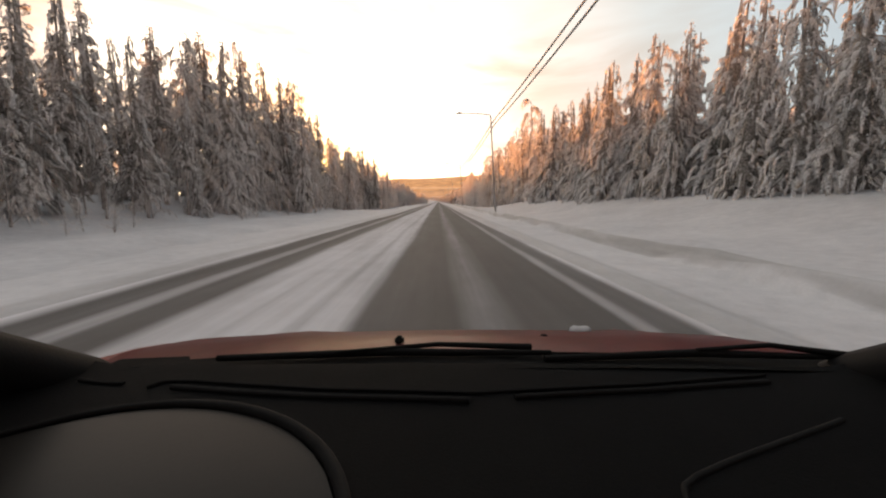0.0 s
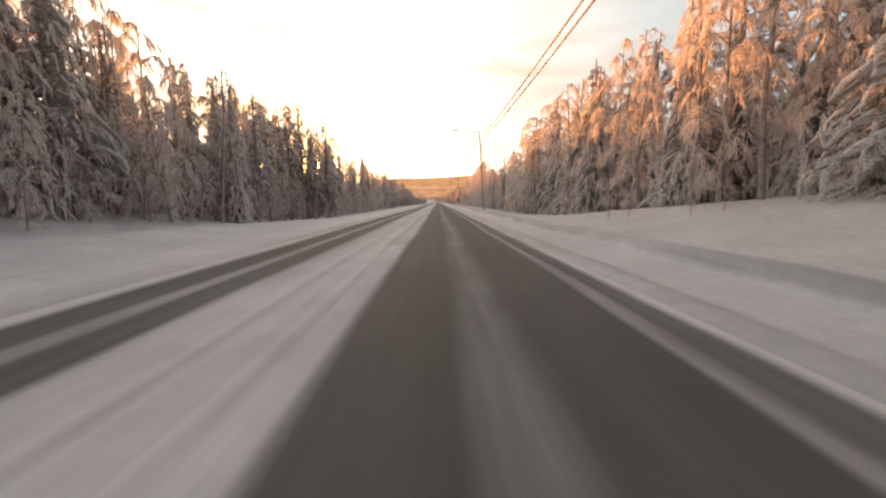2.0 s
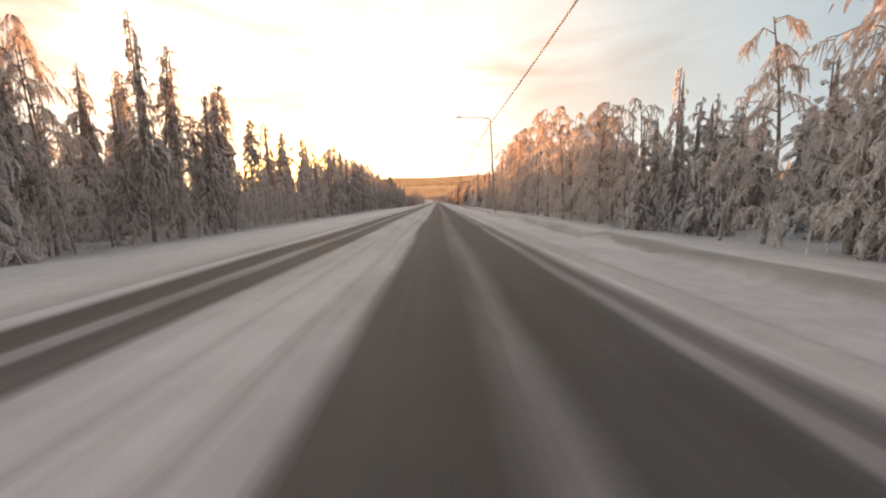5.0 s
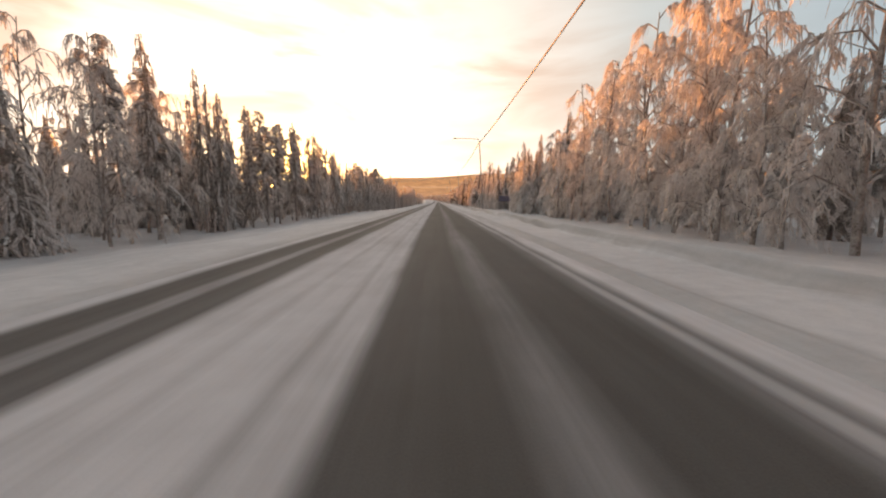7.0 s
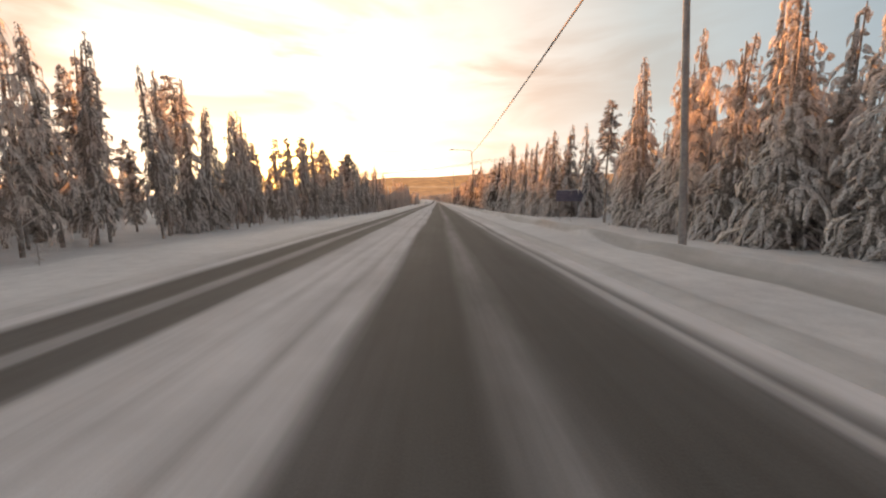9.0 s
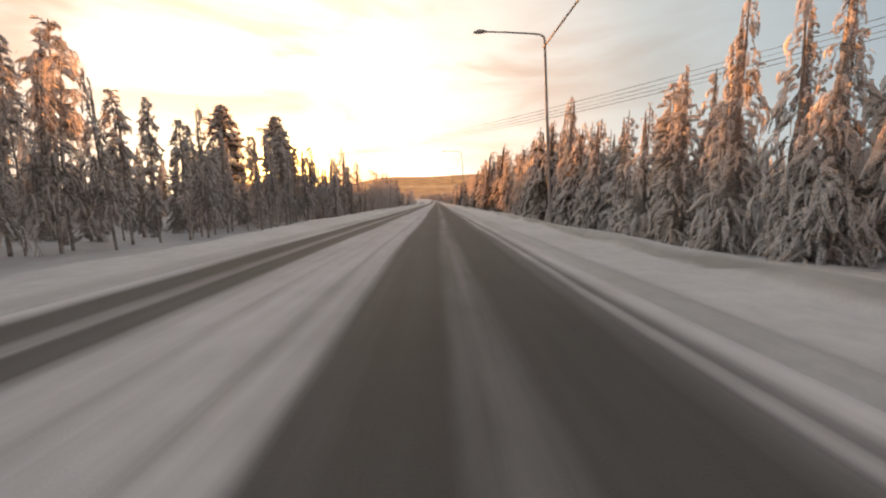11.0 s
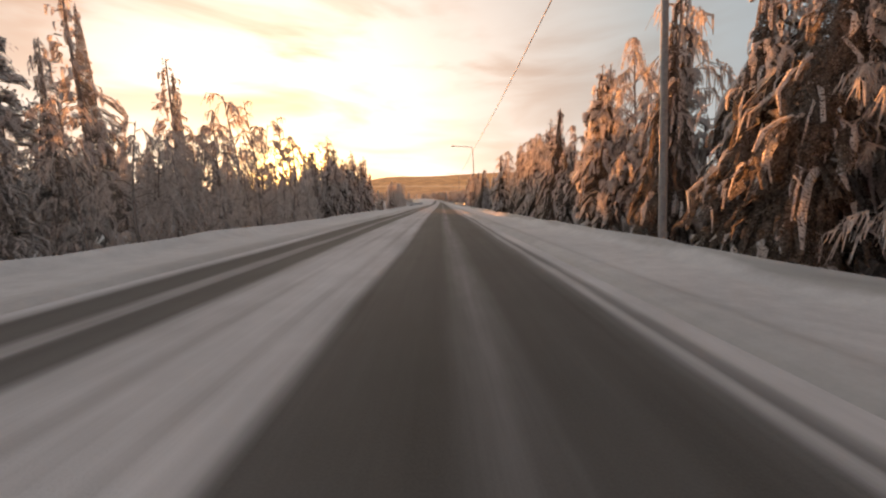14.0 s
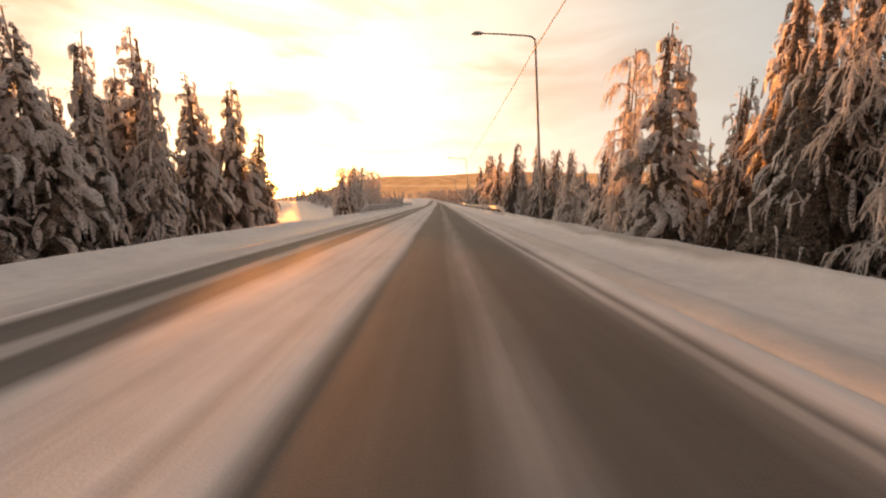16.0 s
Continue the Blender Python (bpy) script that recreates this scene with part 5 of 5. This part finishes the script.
def make_car():
    car = new("car")
    # outside
    xs = MID + np.linspace(-0.78, 0.78, 27)
    part("bonnet", sheet("bonnet", RED, xs, np.linspace(0.69, 1.76, 22), bonnet_height), car, "red bonnet with a film of road salt")
    part("front_bumper", box_mesh("front_bumper", RED, MID - 0.80, MID + 0.80, 1.60, 1.86, 0.26, 0.52, 0.07), car)
    for s in (-1, 1):
        x = MID + s * 0.80
        bm = bmesh.new()
        ys = np.linspace(0.66, 1.76, 12)
        rows = [[bm.verts.new((x + q, y, z)) for z in (0.32, float(bonnet_height(np.array(MID + 0.775), np.array(y))) - 0.004)] for q in (-0.015, 0.015) for y in ys]
        for i in range(11):
            for o in (0, 12):
                bm.faces.new((rows[o + i][0], rows[o + i + 1][0], rows[o + i + 1][1], rows[o + i][1]))
            bm.faces.new((rows[i][1], rows[i + 1][1], rows[12 + i + 1][1], rows[12 + i][1]))
        part("front_wing", bm_mesh("front_wing", bm, RED), car)
        part("door", box_mesh("door", RED, x - 0.035, x + 0.035, -1.55, 0.64, 0.28, 0.93, 0.03), car)
        part("door_trim", box_mesh("door_trim", PLASTIC, x - s * 0.05 - 0.012, x - s * 0.05 + 0.012, -1.5, 0.60, 0.34, 0.965, 0.01, 2), car, "black door trim")
        top = MID + s * 0.60
        part("windscreen_pillar", tube_mesh("windscreen_pillar", PLASTIC, [(MID + s * 0.68, 0.66, 0.88), (MID + s * 0.69, 0.60, 0.935), (MID + s * 0.73, 0.48, 1.035), (MID + s * 0.72, 0.25, 1.23), (top, -0.02, 1.44)],
                                                [0.04, 0.045, 0.045, 0.045, 0.045], 10), car, "black windscreen pillar trim")
        part("rear_pillar", tube_mesh("rear_pillar", RED, [(MID + s * 0.74, -1.75, 0.90), (top, -1.55, 1.44)], [0.09, 0.07], 10), car)
        part("tail_lamp", box_mesh("tail_lamp", RED, x - 0.08, x + 0.02, -2.36, -2.28, 0.62, 0.86, 0.02, 2), car)
    # roof and closed rear are out of view, added to keep skylight off the dashboard
    part("roof", sheet("roof", RED, MID + np.linspace(-0.64, 0.64, 13), np.linspace(-1.66, -0.02, 14),
                       lambda X, Y: 1.475 - 0.06 * ((X - MID) / 0.64) ** 2 - 0.03 * ((Y + 0.8) / 0.8) ** 2, 0.04), car)
    part("tail", box_mesh("tail", RED, MID - 0.80, MID + 0.80, -2.34, -1.58, 0.30, 0.95, 0.09, 4), car)
    part("rear_panel", box_mesh("rear_panel", PLASTIC, MID - 0.66, MID + 0.66, -1.74, -1.70, 0.93, 1.42, 0.01, 2), car, "unseen opaque dark panel closing the cabin rear")
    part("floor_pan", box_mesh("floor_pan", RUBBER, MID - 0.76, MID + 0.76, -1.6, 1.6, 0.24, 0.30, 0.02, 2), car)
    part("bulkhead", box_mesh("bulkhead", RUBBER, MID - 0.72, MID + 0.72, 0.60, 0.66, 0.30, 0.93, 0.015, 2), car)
    part("cowl", sheet("cowl", RUBBER, MID + np.linspace(-0.72, 0.72, 15), np.linspace(0.585, 0.71, 7),
                       lambda X, Y: np.interp(Y, [0.585, 0.63, 0.71], [0.966, 0.952, 0.944]) - 0.01 * ((X - MID) / 0.6) ** 2), car, "black plastic cowl under the windscreen")
    # wipers with their arms, a washer jet and a crumb of snow
    for pts, arm in (([(-0.42, 0.655, 0.955), (-0.1, 0.675, 0.957), (0.22, 0.665, 0.958)], [(-0.20, 0.66, 0.962), (0.0, 0.69, 0.966), (0.19, 0.70, 0.955)]),
                     ([(0.20, 0.64, 0.957), (0.5, 0.66, 0.958), (0.76, 0.63, 0.960)], [(0.50, 0.655, 0.966), (0.64, 0.655, 0.975), (0.78, 0.62, 0.966)])):
        wiper = part("wiper", tube_mesh("wiper", RUBBER, pts, [0.006, 0.008, 0.005], 7), car, "black wiper blade")
        part("arm", tube_mesh("arm", RUBBER, arm, [0.004, 0.005, 0.007], 7), wiper)
    part("washer_jet", box_mesh("washer_jet", RUBBER, -0.095, -0.075, 0.745, 0.765, 0.94, 0.958, 0.005, 2), car)
    part("tow_eye_cap", box_mesh("tow_eye_cap", RUBBER, 0.24, 0.26, 0.80, 0.82, 0.925, 0.938, 0.004, 2), car)
    bm = bmesh.new()
    bmesh.ops.create_icosphere(bm, subdivisions=2, radius=0.02, matrix=pose(0.385, 0.93, 0.905) @ Matrix.Diagonal((1.5, 1.0, 0.5, 1)))
    for v in bm.verts:
        v.co += Vector((noise.noise(v.co * 60), noise.noise(v.co * 70), noise.noise(v.co * 80))) * 0.006
    part("snow_crumb", bm_mesh("snow_crumb", bm, SNOW, True), car, "small crumb of snow on the bonnet")
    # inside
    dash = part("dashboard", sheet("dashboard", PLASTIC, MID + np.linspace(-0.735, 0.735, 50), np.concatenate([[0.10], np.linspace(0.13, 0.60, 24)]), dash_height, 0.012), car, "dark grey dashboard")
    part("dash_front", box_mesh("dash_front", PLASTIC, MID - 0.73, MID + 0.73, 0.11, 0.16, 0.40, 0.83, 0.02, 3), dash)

    def on_dash(pts, lift=0.002):
        P = np.asarray(pts, float)
        s = np.linspace(0, 1, len(P))
        q = np.linspace(0, 1, 24)
        x, y = np.interp(q, s, P[:, 0]), np.interp(q, s, P[:, 1])
        return np.stack([x, y, dash_height(x, y) + lift], -1)
    for pts, r in (([(-0.418, 0.535), (-0.3, 0.52), (-0.19, 0.510), (0.046, 0.498)], 0.0050), ([(0.115, 0.506), (0.333, 0.526), (0.55, 0.556)], 0.0045),
                   ([(-0.456, 0.535), (-0.44, 0.55), (-0.40, 0.551), (-0.19, 0.528), (0.06, 0.516)], 0.0028), ([(0.06, 0.516), (0.33, 0.541), (0.56, 0.575)], 0.0028)):
        part("defroster_slot", tube_mesh("defroster_slot", RUBBER, on_dash(pts), np.full(24, r), 6), dash)
    part("glovebox_seam", tube_mesh("glovebox_seam", RUBBER, on_dash([(0.262, 0.33), (0.275, 0.36), (0.30, 0.374), (0.355, 0.395), (0.465, 0.432), (0.58, 0.47)], 0.0), np.full(24, 0.004), 6), dash)
    part("corner_grille", tube_mesh("corner_grille", RUBBER, on_dash([(-0.575, 0.55), (-0.50, 0.545)]), np.full(24, 0.003), 6), dash)
    # instrument hood: a shallow dome with a raised rim
    cx, cy, ax, by = -0.372, 0.285, 0.272, 0.200
    th, rr = np.linspace(0, 2 * np.pi, 41)[:-1], np.linspace(0.0, 1.0, 9)
    A, R = np.meshgrid(th, rr, indexing="ij")
    X, Y = cx + ax * R * np.cos(A), cy + by * R * np.sin(A)
    Z = dash_height(X, np.clip(Y, 0.16, 1)) + 0.003 + 0.007 * (1 - R ** 2)
    V = np.stack([X, Y, Z], -1)
    hood = part("instrument_hood", quads("instrument_hood", V.reshape(-1, 3), np.concatenate([grid_faces(1, 40, 9), np.stack(
        [np.arange(8) + 39 * 9, np.arange(8) + 39 * 9 + 1, np.arange(8) + 1, np.arange(8)], -1)]), GLOSS_PLASTIC, True), dash, "satin instrument hood catching warm light")
    a = np.linspace(radians(-12), radians(138), 40)
    x, y = cx + ax * 1.04 * np.cos(a), cy + by * 1.04 * np.sin(a)
    tagged(part("hood_rim", tube_mesh("hood_rim", RUBBER, np.stack([x, y, dash_height(x, y) + 0.004], -1), np.full(40, 0.0075) * np.interp(np.arange(40), [0, 20, 39], [1.2, 1, 0.4]), 8), hood), "black rim of the instrument hood")
    # wheels
    first = make_wheel()
    for i, (sx, y) in enumerate(((-1, 1.16), (1, 1.16), (-1, -1.45), (1, -1.45))):
        w = first if i == 0 else copy_thing(first, Matrix.Identity(4))
        w.parent = car
        w.matrix_basis = pose(MID + sx * 0.70, y, 0.318)
    return tagged(car, "red hatchback with a black dashboard, standing on the road", "car")


make_car()
